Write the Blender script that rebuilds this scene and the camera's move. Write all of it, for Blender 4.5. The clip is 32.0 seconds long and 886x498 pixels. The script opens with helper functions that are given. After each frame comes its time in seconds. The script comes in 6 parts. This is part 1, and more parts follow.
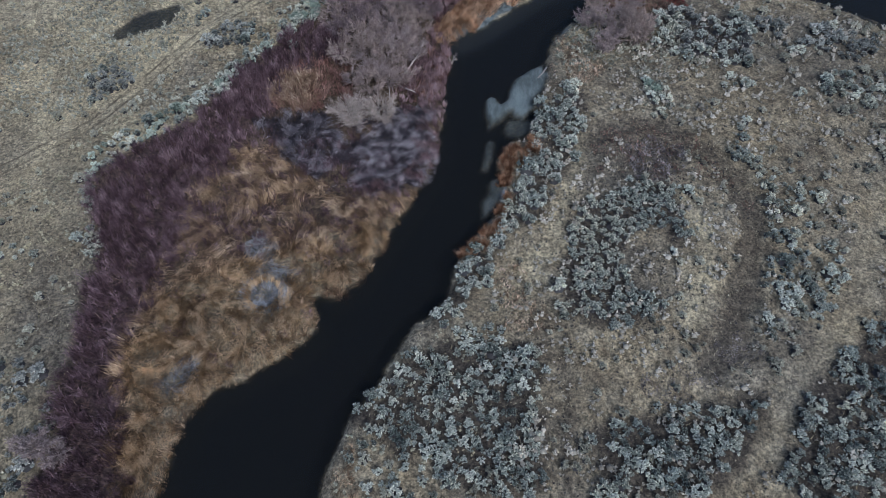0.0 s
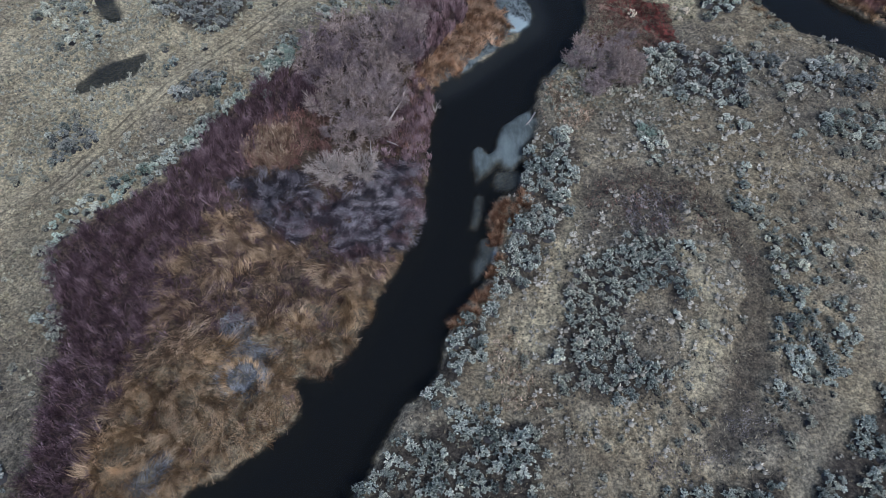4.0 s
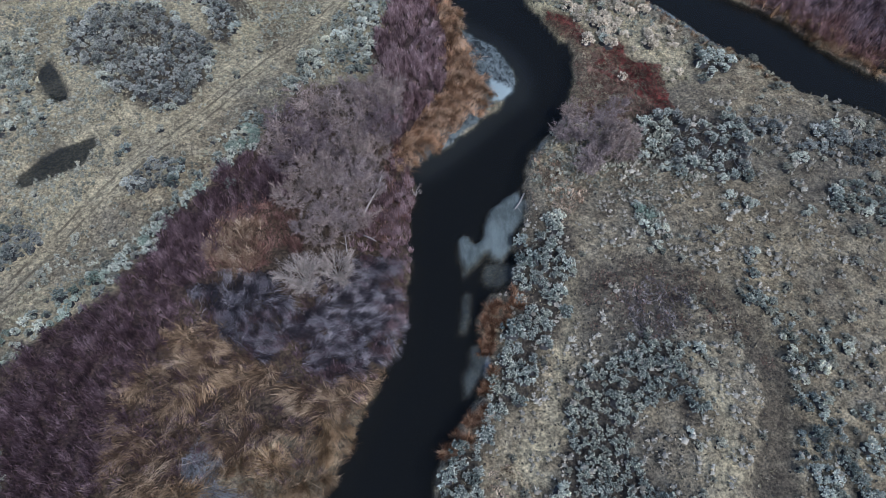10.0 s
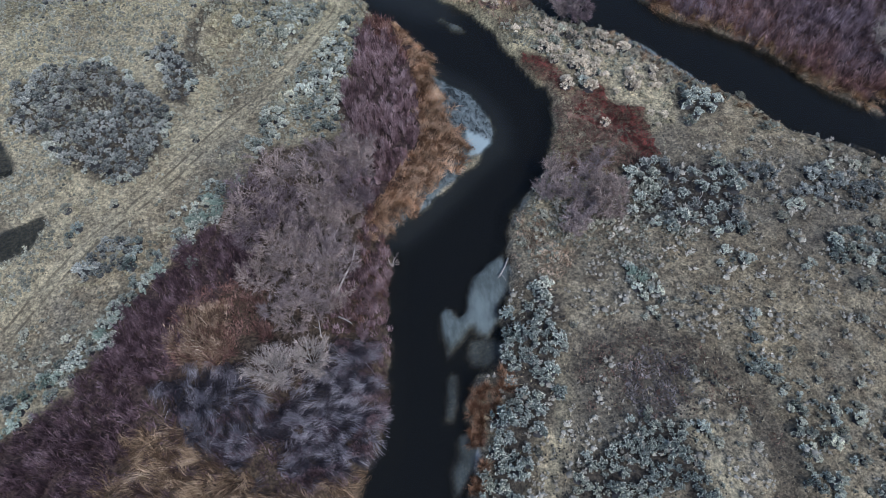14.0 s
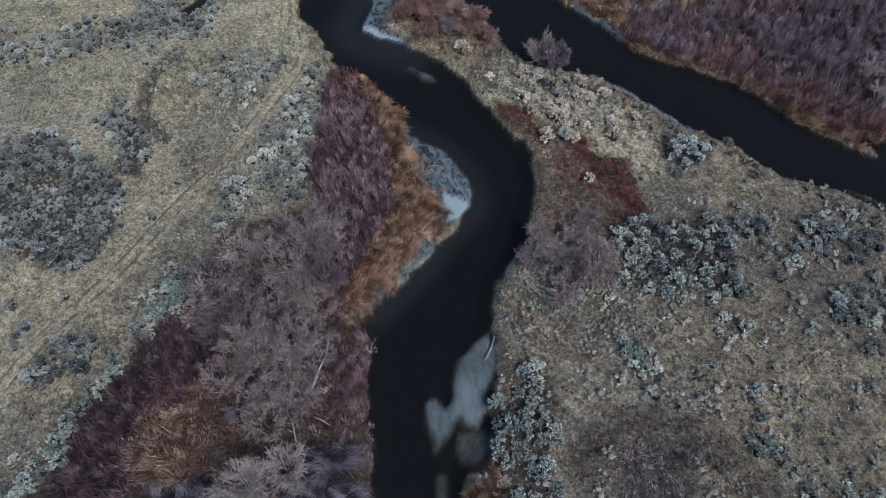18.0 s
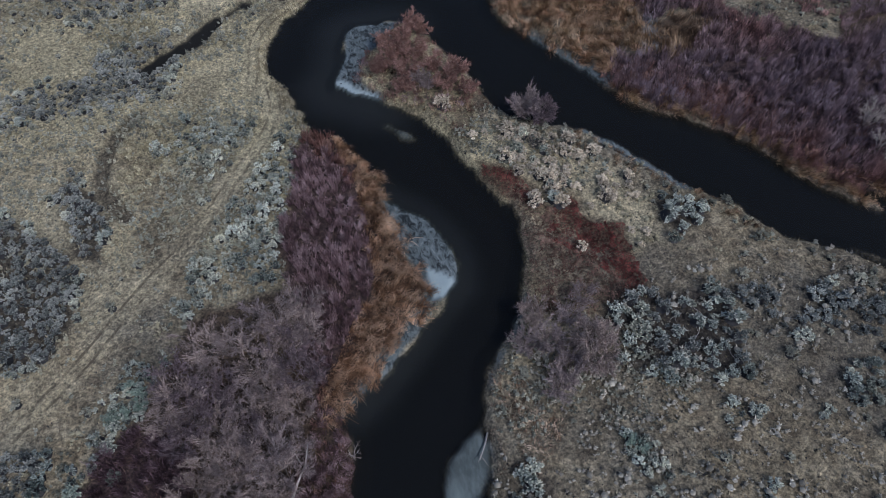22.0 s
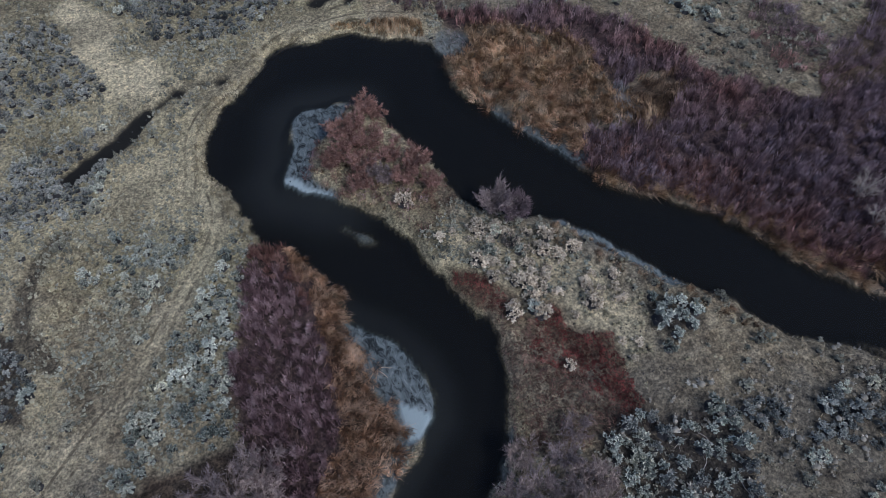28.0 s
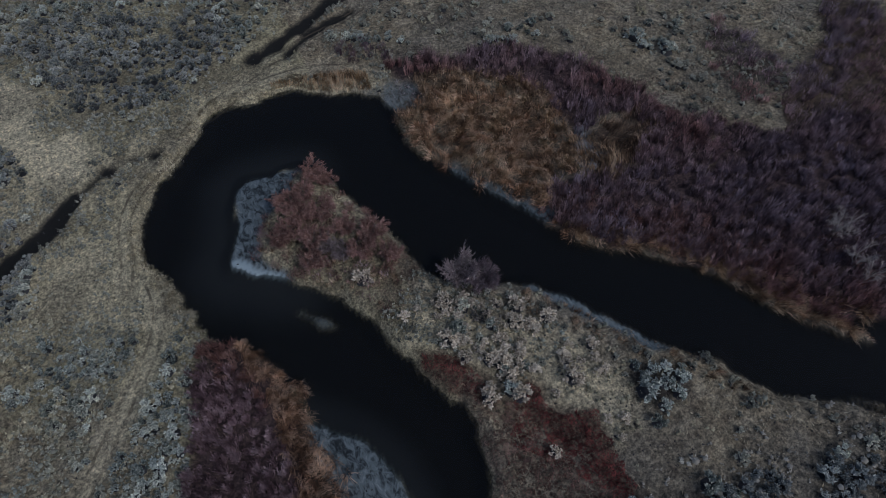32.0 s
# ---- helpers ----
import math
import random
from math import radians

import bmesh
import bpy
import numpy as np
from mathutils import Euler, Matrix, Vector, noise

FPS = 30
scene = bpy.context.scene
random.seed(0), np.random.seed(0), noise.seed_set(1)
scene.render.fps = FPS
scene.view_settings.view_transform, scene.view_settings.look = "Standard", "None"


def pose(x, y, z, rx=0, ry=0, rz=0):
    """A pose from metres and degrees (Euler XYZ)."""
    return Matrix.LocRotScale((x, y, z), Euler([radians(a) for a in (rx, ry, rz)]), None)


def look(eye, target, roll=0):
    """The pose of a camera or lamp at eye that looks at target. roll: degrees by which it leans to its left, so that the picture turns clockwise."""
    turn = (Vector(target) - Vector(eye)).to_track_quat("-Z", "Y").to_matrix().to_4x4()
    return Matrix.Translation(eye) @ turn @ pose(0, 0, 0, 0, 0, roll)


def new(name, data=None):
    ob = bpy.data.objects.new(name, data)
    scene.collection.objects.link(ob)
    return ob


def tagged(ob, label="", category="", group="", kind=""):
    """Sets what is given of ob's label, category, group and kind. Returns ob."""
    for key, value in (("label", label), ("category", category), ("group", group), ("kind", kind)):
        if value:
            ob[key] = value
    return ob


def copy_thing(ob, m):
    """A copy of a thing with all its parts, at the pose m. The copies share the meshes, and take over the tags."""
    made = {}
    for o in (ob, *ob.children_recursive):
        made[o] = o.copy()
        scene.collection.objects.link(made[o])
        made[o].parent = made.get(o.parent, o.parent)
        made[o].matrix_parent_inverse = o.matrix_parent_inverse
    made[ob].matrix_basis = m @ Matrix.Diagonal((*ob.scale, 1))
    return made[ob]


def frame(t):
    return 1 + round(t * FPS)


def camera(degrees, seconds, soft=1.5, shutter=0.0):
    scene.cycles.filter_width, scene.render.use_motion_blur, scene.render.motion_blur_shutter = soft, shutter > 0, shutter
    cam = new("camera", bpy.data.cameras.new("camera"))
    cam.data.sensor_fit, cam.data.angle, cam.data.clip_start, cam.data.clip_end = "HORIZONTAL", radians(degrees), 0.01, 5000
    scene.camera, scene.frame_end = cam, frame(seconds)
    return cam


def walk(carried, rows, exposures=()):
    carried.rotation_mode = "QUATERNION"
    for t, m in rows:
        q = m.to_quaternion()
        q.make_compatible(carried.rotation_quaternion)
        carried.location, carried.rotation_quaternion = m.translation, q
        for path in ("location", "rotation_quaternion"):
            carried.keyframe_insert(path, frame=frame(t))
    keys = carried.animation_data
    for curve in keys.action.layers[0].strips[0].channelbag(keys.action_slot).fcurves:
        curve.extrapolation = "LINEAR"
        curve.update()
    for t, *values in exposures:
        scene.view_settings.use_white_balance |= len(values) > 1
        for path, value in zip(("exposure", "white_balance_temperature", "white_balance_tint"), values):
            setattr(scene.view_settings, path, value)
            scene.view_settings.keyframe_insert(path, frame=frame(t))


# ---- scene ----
# Path of the drone: seconds, x, y, z, heading, pitch, roll.
ROWS = [
    (0, -0.00, -0.00, 79.96, 0.00, -58.18, -0.08),
    (0.5, -0.07, 1.30, 79.94, -0.28, -58.17, -0.05),
    (1, -0.11, 2.65, 79.91, -0.57, -58.15, -0.02),
    (1.5, -0.15, 4.00, 79.88, -0.84, -58.13, 0.02),
    (2, -0.14, 5.35, 79.85, -1.12, -58.09, 0.05),
    (2.5, -0.12, 6.70, 79.82, -1.37, -58.07, 0.05),
    (3, -0.08, 8.05, 79.83, -1.61, -58.03, 0.02),
    (3.5, -0.06, 9.39, 79.84, -1.86, -58.00, 0.00),
    (5.5, -0.27, 14.76, 79.85, -3.42, -57.84, 0.38),
    (6, -0.22, 16.10, 79.84, -3.83, -57.77, 0.41),
    (6.5, -0.18, 17.43, 79.83, -4.24, -57.73, 0.44),
    (7, -0.11, 18.76, 79.80, -4.55, -57.70, 0.47),
    (7.5, -0.04, 20.13, 79.76, -4.73, -57.66, 0.48),
    (8, 0.00, 21.53, 79.73, -4.73, -57.64, 0.52),
    (8.5, 0.09, 22.94, 79.72, -4.81, -57.61, 0.52),
    (9, 0.18, 24.35, 79.72, -4.88, -57.62, 0.51),
    (9.5, 0.33, 25.86, 79.71, -4.94, -57.63, 0.50),
    (10, 0.49, 27.41, 79.69, -5.01, -57.68, 0.47),
    (10.5, 0.71, 28.93, 79.67, -5.21, -57.72, 0.39),
    (11, 0.94, 30.44, 79.67, -5.38, -57.73, 0.29),
    (11.5, 1.17, 31.94, 79.67, -5.56, -57.72, 0.17),
    (12, 1.44, 33.47, 79.67, -5.77, -57.74, 0.08),
    (12.5, 1.69, 35.01, 79.68, -6.06, -57.74, -0.00),
    (13, 1.90, 36.52, 79.71, -6.44, -57.75, -0.08),
    (13.5, 2.12, 37.98, 79.74, -6.93, -57.72, -0.14),
    (14, 2.36, 39.38, 79.78, -7.52, -57.69, -0.20),
    (14.5, 2.59, 40.80, 79.81, -8.05, -57.66, -0.22),
    (16.5, 3.58, 46.93, 79.91, -9.66, -57.65, -0.28),
    (17, 3.87, 48.57, 79.93, -9.98, -57.67, -0.29),
    (17.5, 4.18, 50.20, 79.96, -10.29, -57.70, -0.28),
    (18, 4.49, 51.81, 79.99, -10.63, -57.71, -0.25),
    (18.5, 4.79, 53.38, 80.02, -11.00, -57.69, -0.23),
    (19, 5.08, 54.94, 80.04, -11.32, -57.67, -0.23),
    (19.5, 5.41, 56.46, 80.06, -11.58, -57.63, -0.26),
    (20, 5.75, 57.95, 80.09, -11.81, -57.57, -0.34),
    (20.5, 6.17, 59.50, 80.11, -12.04, -57.55, -0.41),
    (21, 6.60, 61.09, 80.13, -12.26, -57.54, -0.47),
    (21.5, 7.06, 62.65, 80.14, -12.47, -57.55, -0.50),
    (22, 7.46, 64.24, 80.15, -12.72, -57.53, -0.52),
    (22.5, 7.83, 65.81, 80.17, -12.98, -57.54, -0.52),
    (23, 8.20, 67.36, 80.20, -13.31, -57.52, -0.49),
    (23.5, 8.56, 68.91, 80.22, -13.66, -57.52, -0.44),
    (24, 8.92, 70.50, 80.24, -14.03, -57.52, -0.41),
    (24.5, 9.31, 72.07, 80.27, -14.40, -57.52, -0.37),
    (26.5, 11.06, 78.23, 80.32, -15.97, -57.45, -0.35),
    (27, 11.53, 79.77, 80.39, -16.51, -57.45, -0.35),
    (27.5, 12.03, 81.34, 80.43, -17.05, -57.47, -0.33),
    (28, 12.51, 82.86, 80.44, -17.61, -57.46, -0.29),
    (28.5, 12.99, 84.33, 80.44, -18.27, -57.44, -0.19),
    (29, 13.43, 85.77, 80.45, -19.02, -57.41, -0.05),
    (29.5, 13.89, 87.20, 80.45, -19.80, -57.37, 0.11),
    (30, 14.36, 88.62, 80.43, -20.53, -57.32, 0.20),
    (30.5, 14.90, 90.01, 80.37, -21.18, -57.28, 0.24),
    (31, 15.52, 91.39, 80.28, -21.84, -57.22, 0.13),
    (31.5, 16.20, 92.72, 80.18, -22.45, -57.16, 0.02),
    (32, 16.92, 94.00, 80.11, -23.09, -57.06, -0.10),
]
cam = camera(67.7, 32.0, soft=0.65)
walk(cam, [(t, pose(x, y, z, 0, 0, yaw) @ pose(0, 0, 0, 90 + pitch) @ pose(0, 0, 0, 0, 0, roll)) for t, x, y, z, yaw, pitch, roll in ROWS],
     exposures=[(0, -0.07, 5480, 12), (9, 0.05, 5430, 12), (14, 0.07, 5450, 12), (20, -0.34, 5540, 14), (24, -0.46, 5570, 15), (28, -0.42, 5500, 15), (30, -0.26, 5490, 14), (31.0, -0.08, 5480, 14), (31.5, -0.1, 5480, 15), (32.0, -1.2, 5420, 15)])

# ---- sky and light: a cold, overcast dusk ----
world = bpy.data.worlds.new("overcast_sky")
scene.world = world
world.use_nodes = True
wn, wl = world.node_tree.nodes, world.node_tree.links
sky = wn.new("ShaderNodeTexSky")
sky.sky_type, sky.sun_disc = "NISHITA", False
sky.sun_elevation, sky.sun_rotation, sky.dust_density, sky.ozone_density = radians(38), radians(150), 4.0, 1.5
background = wn["Background"]
background.inputs["Strength"].default_value = 0.125
wl.new(sky.outputs[0], background.inputs["Color"])
sun_data = bpy.data.lights.new("sun", "SUN")
sun_data.energy, sun_data.angle, sun_data.color = 1.5, radians(10), (1.0, 0.97, 0.93)
sun = new("sun", sun_data)
sun.matrix_world = look((0, 0, 300), (0 - 150 * math.sin(radians(150)), 0 - 150 * math.cos(radians(150)), 120))

rng = np.random.default_rng(7)


# ---- arithmetic of the plan ----
def hash2(ix, iy, seed):
    n = (ix.astype(np.int64) * 374761393 + iy.astype(np.int64) * 668265263 + seed * 974711) & 0x7FFFFFFF
    n = ((n ^ (n >> 13)) * 1274126177) & 0x7FFFFFFF
    return ((n ^ (n >> 16)) & 0xFFFFF) / 0xFFFFF


def rough(x, y, size, seed=0):
    """Smooth noise of 0 to 1 with patches of that many metres."""
    x, y = np.asarray(x, float) / size, np.asarray(y, float) / size
    ix, iy = np.floor(x), np.floor(y)
    u, v = x - ix, y - iy
    u, v = u * u * (3 - 2 * u), v * v * (3 - 2 * v)
    a, b = hash2(ix, iy, seed), hash2(ix + 1, iy, seed)
    c, d = hash2(ix, iy + 1, seed), hash2(ix + 1, iy + 1, seed)
    return (a * (1 - u) + b * u) * (1 - v) + (c * (1 - u) + d * u) * v


def step(a, b, x):
    t = np.clip((x - a) / (b - a), 0, 1)
    return t * t * (3 - 2 * t)


def inside(poly, x, y):
    hit = np.zeros(np.shape(x), bool)
    for (x0, y0), (x1, y1) in zip(poly, poly[1:] + poly[:1]):
        if y0 != y1:
            hit ^= ((y0 > y) != (y1 > y)) & (x < (x1 - x0) * (y - y0) / (y1 - y0) + x0)
    return hit


def away(line, x, y, closed=False):
    """Distance from a line of points."""
    best = np.full(np.shape(x), 1e9)
    for (x0, y0), (x1, y1) in zip(line, line[1:] + (line[:1] if closed else [])):
        dx, dy = x1 - x0, y1 - y0
        s = np.clip(((x - x0) * dx + (y - y0) * dy) / (dx * dx + dy * dy + 1e-9), 0, 1)
        best = np.minimum(best, np.hypot(x - x0 - s * dx, y - y0 - s * dy))
    return best


def beside(line, x, y):
    """Distance from a line, negative on its right side."""
    best, side = np.full(np.shape(x), 1e9), np.ones(np.shape(x))
    for (x0, y0), (x1, y1) in zip(line, line[1:]):
        dx, dy = x1 - x0, y1 - y0
        s = np.clip(((x - x0) * dx + (y - y0) * dy) / (dx * dx + dy * dy + 1e-9), 0, 1)
        d = np.hypot(x - x0 - s * dx, y - y0 - s * dy)
        side = np.where(d < best, np.sign(dx * (y - y0) - dy * (x - x0)), side)
        best = np.minimum(best, d)
    return best * side


def within(poly, x, y):
    """Signed distance, positive inside."""
    d = away(poly, x, y, True)
    return np.where(inside(poly, x, y), d, -d)


def rounded(line, closed=False, n=4):
    """A line of points with its corners cut."""
    p = np.array(line, float)
    for _ in range(2):
        q = np.roll(p, -1, 0) if closed else p[1:]
        a = p if closed else p[:-1]
        mid = np.stack([a * 0.75 + q * 0.25, a * 0.25 + q * 0.75], 1).reshape(-1, 2)
        p = mid if closed else np.concatenate([p[:1], mid, p[-1:]])
    return [tuple(v) for v in p.tolist()]


# ---- plan ----
BANK_OUT_A = [(-33.5, 16), (-33, 21.3), (-32.1, 25.1), (-29.4, 29.1), (-25, 31), (-21.6, 32.9), (-18.2, 35.7), (-17.3, 38.1), (-18.3, 41.5), (-17.3, 42.7), (-14.3, 42.4), (-11.4, 45.5), (-9.3, 50.2), (-7, 54.6), (-4.2, 59.7), (-1.6, 64), (-0.8, 69.2), (-0.3, 76.4), (0.1, 82.9), (1.4, 90.2), (0.3, 92.8), (3.9, 95.6), (7.8, 98.2), (12.9, 102.4), (3.8, 94.8), (8.7, 98.7), (14, 103.2), (16.6, 105.6), (19.6, 108.7), (20, 111.5), (18.9, 116.5), (16.3, 121.4), (12.6, 123.9), (11.5, 129.5), (9.7, 134.8), (6.2, 139.8)]
BANK_OUT_B = [(5.7, 138.4), (2.5, 141.4), (1.2, 146.5), (-0.6, 151.6), (-3.5, 157.6), (-2.7, 161.6), (-1.2, 167.3), (2.2, 171.9), (8.9, 177.2), (10.5, 181), (13.9, 182.7), (18.3, 181.6), (21.8, 183.2), (26.5, 182.8), (34, 178.7), (38.7, 176.2), (40.9, 173), (40.6, 167.4), (39.8, 163.2), (43.1, 157.9), (46.5, 152.1), (49.9, 147), (52.1, 142.9), (54.3, 139.1), (57.7, 133.9), (63.8, 130.8), (64.5, 128.7), (69, 126.3), (71.5, 122.5), (74, 118.8), (75.5, 115.3), (79.1, 111.1), (83, 107.4), (81.1, 108.7), (85.4, 104.7), (81, 114.3), (85.6, 108.6)]
BANK_IN_A = [(-13.8, 15.9), (-14.4, 18.5), (-12.6, 21.6), (-12, 24.6), (-9.6, 28.2), (-7.6, 31.2), (-5.5, 34), (-4.5, 37), (-1.1, 40), (0.8, 41.9), (1.3, 45.5), (1.8, 47.9), (3.7, 50.4), (7.2, 54.3), (8.6, 58.6), (10.5, 62.2), (8.9, 64.4), (8.7, 66.8), (11.4, 70.1), (14.7, 72.1), (15.1, 77.4), (17.6, 82.2), (17.9, 88.1), (18.7, 90), (20.4, 95.6), (25.8, 100.2), (27.5, 104.2), (29.9, 109.5), (31.3, 114.4), (30.5, 121.3), (29.6, 119.8), (28, 124.4), (26.3, 129.2), (25.2, 132.7), (23.2, 137.2), (20.2, 142), (16, 145.5)]
BANK_IN_B = [(15.8, 145.8), (10.5, 149.8), (8.5, 152), (10.6, 154.8), (11.3, 160.9), (13.1, 165.3), (16.6, 165.8), (22.7, 165), (26.5, 160.6), (27.1, 157.4), (30, 150.7), (31.9, 146.4), (32.7, 141.7), (34.6, 137.9), (39.3, 134.5), (43.9, 132.5), (47.1, 131.3), (50.8, 127.5), (53.2, 123.1), (56.5, 119), (58.5, 116), (63, 113), (64.6, 109.8), (67.3, 105.7), (70.9, 103.3), (74.7, 101.2), (74.9, 101.1), (80.1, 96), (80.6, 97.4), (75, 102.3), (80.3, 97)]
POND_A = [(-58.8, 95.2), (-57.4, 97.9), (-53.8, 101.2), (-49.2, 103), (-47.9, 101.9), (-50.4, 97.8), (-54.2, 95.4), (-57.8, 94.2)]
POND_B = [(-61.5, 119.6), (-60.4, 121.7), (-57.2, 116.7), (-55.1, 112.2), (-57.6, 112.4), (-60.2, 116)]
CREEK = [(-23.2, 161.6), (-20.8, 163.7), (-17.8, 165.7), (-14.3, 167.9), (-11.5, 171.4), (-10.6, 172.4)]
CREEK_B = [(21.6, 191.9), (24.8, 192.6), (28.6, 195.0), (32.5, 197.1), (38, 201), (44, 204)]
CREEK_C = [(27.4, 190.3), (30.1, 192.4), (34.1, 194.8), (36.0, 195.8), (42, 198)]
ROAD_L = [(-68.1, 63.9), (-61.3, 69.8), (-56.5, 73.5), (-53.0, 79.0), (-48, 87), (-42.7, 94.9), (-37.8, 100.7), (-32, 105.9), (-27.3, 111.6), (-22.7, 117.4), (-17.7, 122.6), (-12.3, 129.9), (-7.6, 136.7), (-3.2, 142.9), (-1.8, 148.5), (-2.6, 154.0)]
ROAD_N = [(-5.9, 153.3), (-4.8, 158.4), (-4.7, 162.9), (-3.2, 167.2), (-1.1, 169.9), (1.6, 172.8), (4.7, 175.2), (8.3, 179.5), (12.4, 183.1), (18.1, 186.4), (23.0, 189.5), (27.6, 191.1), (31.4, 193.1), (36.3, 194.8), (44, 198)]
ROAD_R = [(31.9, 15.2), (36.9, 21), (41.3, 25.1), (43.8, 29.1), (51.6, 35.7), (56.8, 42.3), (60.7, 51.5), (66.3, 60.7)]
OXBOW = [(23.4, 69.5), (27.8, 72.3), (33.3, 73), (39, 69.7), (44, 64), (45.6, 56.5), (43.9, 48.7), (40.5, 41.5), (37.7, 35.7), (34.8, 31.7)]
OXBOW_FLOOR = [(32.4, 67.1)]
OXBOW_PALE = [(36.7, 57.6), (37.7, 50.6), (35.6, 44.1), (32.6, 39)]
HOLLOW_L = [(-24.1, 151), (-26.6, 148.5), (-29.4, 144.0), (-30.1, 139.5), (-28.7, 133.4), (-26.1, 130.3)]
PATH_L = [(-6.3, 153.7), (-14.4, 152.3), (-21.2, 150.4), (-25, 150.2)]
BAR_A = [(7.2, 79.9), (8.3, 80.8), (9.4, 80.2), (9.6, 79.2), (10.6, 79.8), (11.5, 82.2), (13.0, 84.7), (15.0, 87.0), (17.1, 87.7), (17.6, 85.5), (16.7, 81.9), (14.9, 78.2), (13.2, 75.6), (11.8, 76.4), (11.3, 77.6), (9.7, 75.7), (7.7, 73.4), (7.3, 73.6), (7.0, 75.9)]
BAR_B = [(7.4, 71.0), (8.1, 70.8), (7.7, 68.0), (7.0, 65.1), (6.3, 65.2), (6.7, 68.1)]
BAR_C = [(7.9, 62.5), (10.1, 62.3), (10.9, 60.3), (8.4, 58.7), (6.2, 56.1), (6.2, 58.4)]
BAR_D = [(14.6, 141.0), (15.9, 141.1), (17.5, 139.5), (19.0, 137.4), (19.6, 136.2), (17.6, 137.5), (15.8, 139.4)]
SPIT = [(11.8, 125.8), (14.5, 123.6), (16.6, 121.5), (18.4, 118.8), (19.8, 115.8), (20.3, 112.0), (19.6, 108.7), (15.8, 106), (8.7, 98.9), (3.8, 94.8), (1.1, 93.5), (7.3, 100.1), (12.8, 105.6), (15.6, 109.1), (13.5, 113.7), (11.9, 119.6)]
ISLE_SAND = [(22.1, 164.8), (19.1, 165.7), (14.5, 166.0), (12.4, 165.0), (11.3, 160.5), (9.7, 155.3), (7.4, 152.1), (8.0, 150.3), (11.4, 148.2), (13.5, 146.4), (15.8, 145.5), (13.6, 148.4), (12.6, 151.0), (13.6, 155.0), (15.4, 157.8), (19.5, 161.3)]
STRAND = [(45.6, 132.2), (50.8, 127.5), (53.2, 123.1), (56.5, 119), (58.2, 116.2), (57, 116.5), (53.4, 121.6), (49.7, 126.9), (46, 130.9)]
PATH_R = [(22.4, 70.7), (20.4, 63.7), (17.8, 56.5), (15, 50.7), (11.8, 45.4), (8.2, 41.1)]
PATH_R2 = [(17.6, 51.6), (14.1, 48.7), (10.9, 42.4), (10.3, 39)]
STRAND_B = [(41.4, 157.4), (44.4, 153.6), (47.2, 149.6), (51.4, 143.8), (54.3, 139.8), (55.6, 141.8), (52.6, 145.4), (49.6, 148.6), (47.2, 151.9), (44.1, 156.2)]
MUD_NE = [(38.7, 176.5), (42.2, 176.4), (46.6, 173.6), (45.2, 169.6), (42.0, 169.3), (39.9, 170.8), (39.7, 174.6)]
RUT_S = [(14.4, 17.1), (14.8, 22.3), (15.9, 27.8), (15.3, 32.3)]
REED_W = [(-17.1, 37.5), (-18.1, 41.4), (-14.2, 42), (-11.3, 45.1), (-6.9, 54.1), (-4.1, 59.2), (-12.1, 57.1), (-19.1, 60.8), (-25, 66.9), (-31.5, 68.4), (-35.4, 60.8), (-37, 51.7), (-38.4, 47), (-40.4, 39.1), (-41.4, 31.1), (-39.1, 25.2), (-38.5, 19.8), (-35.8, 17.1), (-33.1, 21.1), (-31.8, 24.9), (-29.1, 28.8), (-24.8, 30.7), (-18.1, 35.2)]
WILLOW_W = [(-53.2, 61.9), (-47.4, 68.1), (-41.4, 73.4), (-36, 79), (-34.1, 84.9), (-27.6, 87), (-26.3, 77.1), (-31.4, 74), (-31.5, 68.4), (-35.4, 60.8), (-37, 51.7), (-38.4, 47), (-40.4, 39.1), (-41.4, 31.1), (-39.1, 25.2), (-38.5, 19.8), (-35.8, 17.1), (-35.2, 14.7), (-46.9, 14.7), (-45.9, 21.1), (-48.3, 26.7), (-47.6, 32.6), (-49.1, 41.6), (-48.2, 49.8), (-51.1, 55.7)]
WILLOW_W2 = [(-27.2, 94.5), (-24.7, 96.7), (-19.3, 95.7), (-17.3, 88.7), (-20.6, 86.8), (-27.1, 84.1), (-27.4, 79.1), (-31.6, 74.7), (-35.4, 74.1), (-33.7, 84.6)]
LAVENDER = [(-31, 74.4), (-24.4, 76.4), (-16.6, 71.5), (-11.4, 75.2), (-4.1, 77), (-3, 69.7), (-1.9, 64), (-7.1, 59.2), (-14, 60.3), (-21, 62.4), (-26.6, 68.4)]
REDBANK = [(-4.7, 86.3), (0.6, 89), (0.1, 82.2), (-0.3, 75.8), (-0.8, 68.6), (-1.6, 63.5), (-4.1, 59.2), (-7.1, 58.7), (-12.2, 59.7), (-7.2, 60.8), (-3.4, 65.2), (-3.8, 73.3), (-7.9, 79.6)]
TANBUSH = [(-28.6, 80.4), (-27.4, 83.6), (-25.3, 86.3), (-21.5, 86.7), (-16.9, 85.6), (-15.3, 81.9), (-16.1, 79.5), (-18.3, 79.8), (-19.7, 76.8), (-22.5, 75.6), (-25.4, 76.7), (-28.1, 78.3)]
REDBANK2 = [(-2.4, 95.7), (0.2, 92.5), (1.3, 89.6), (-0.1, 79.1), (-3, 77.3), (-7, 81.6), (-5.3, 85.7), (-2.6, 89.9)]
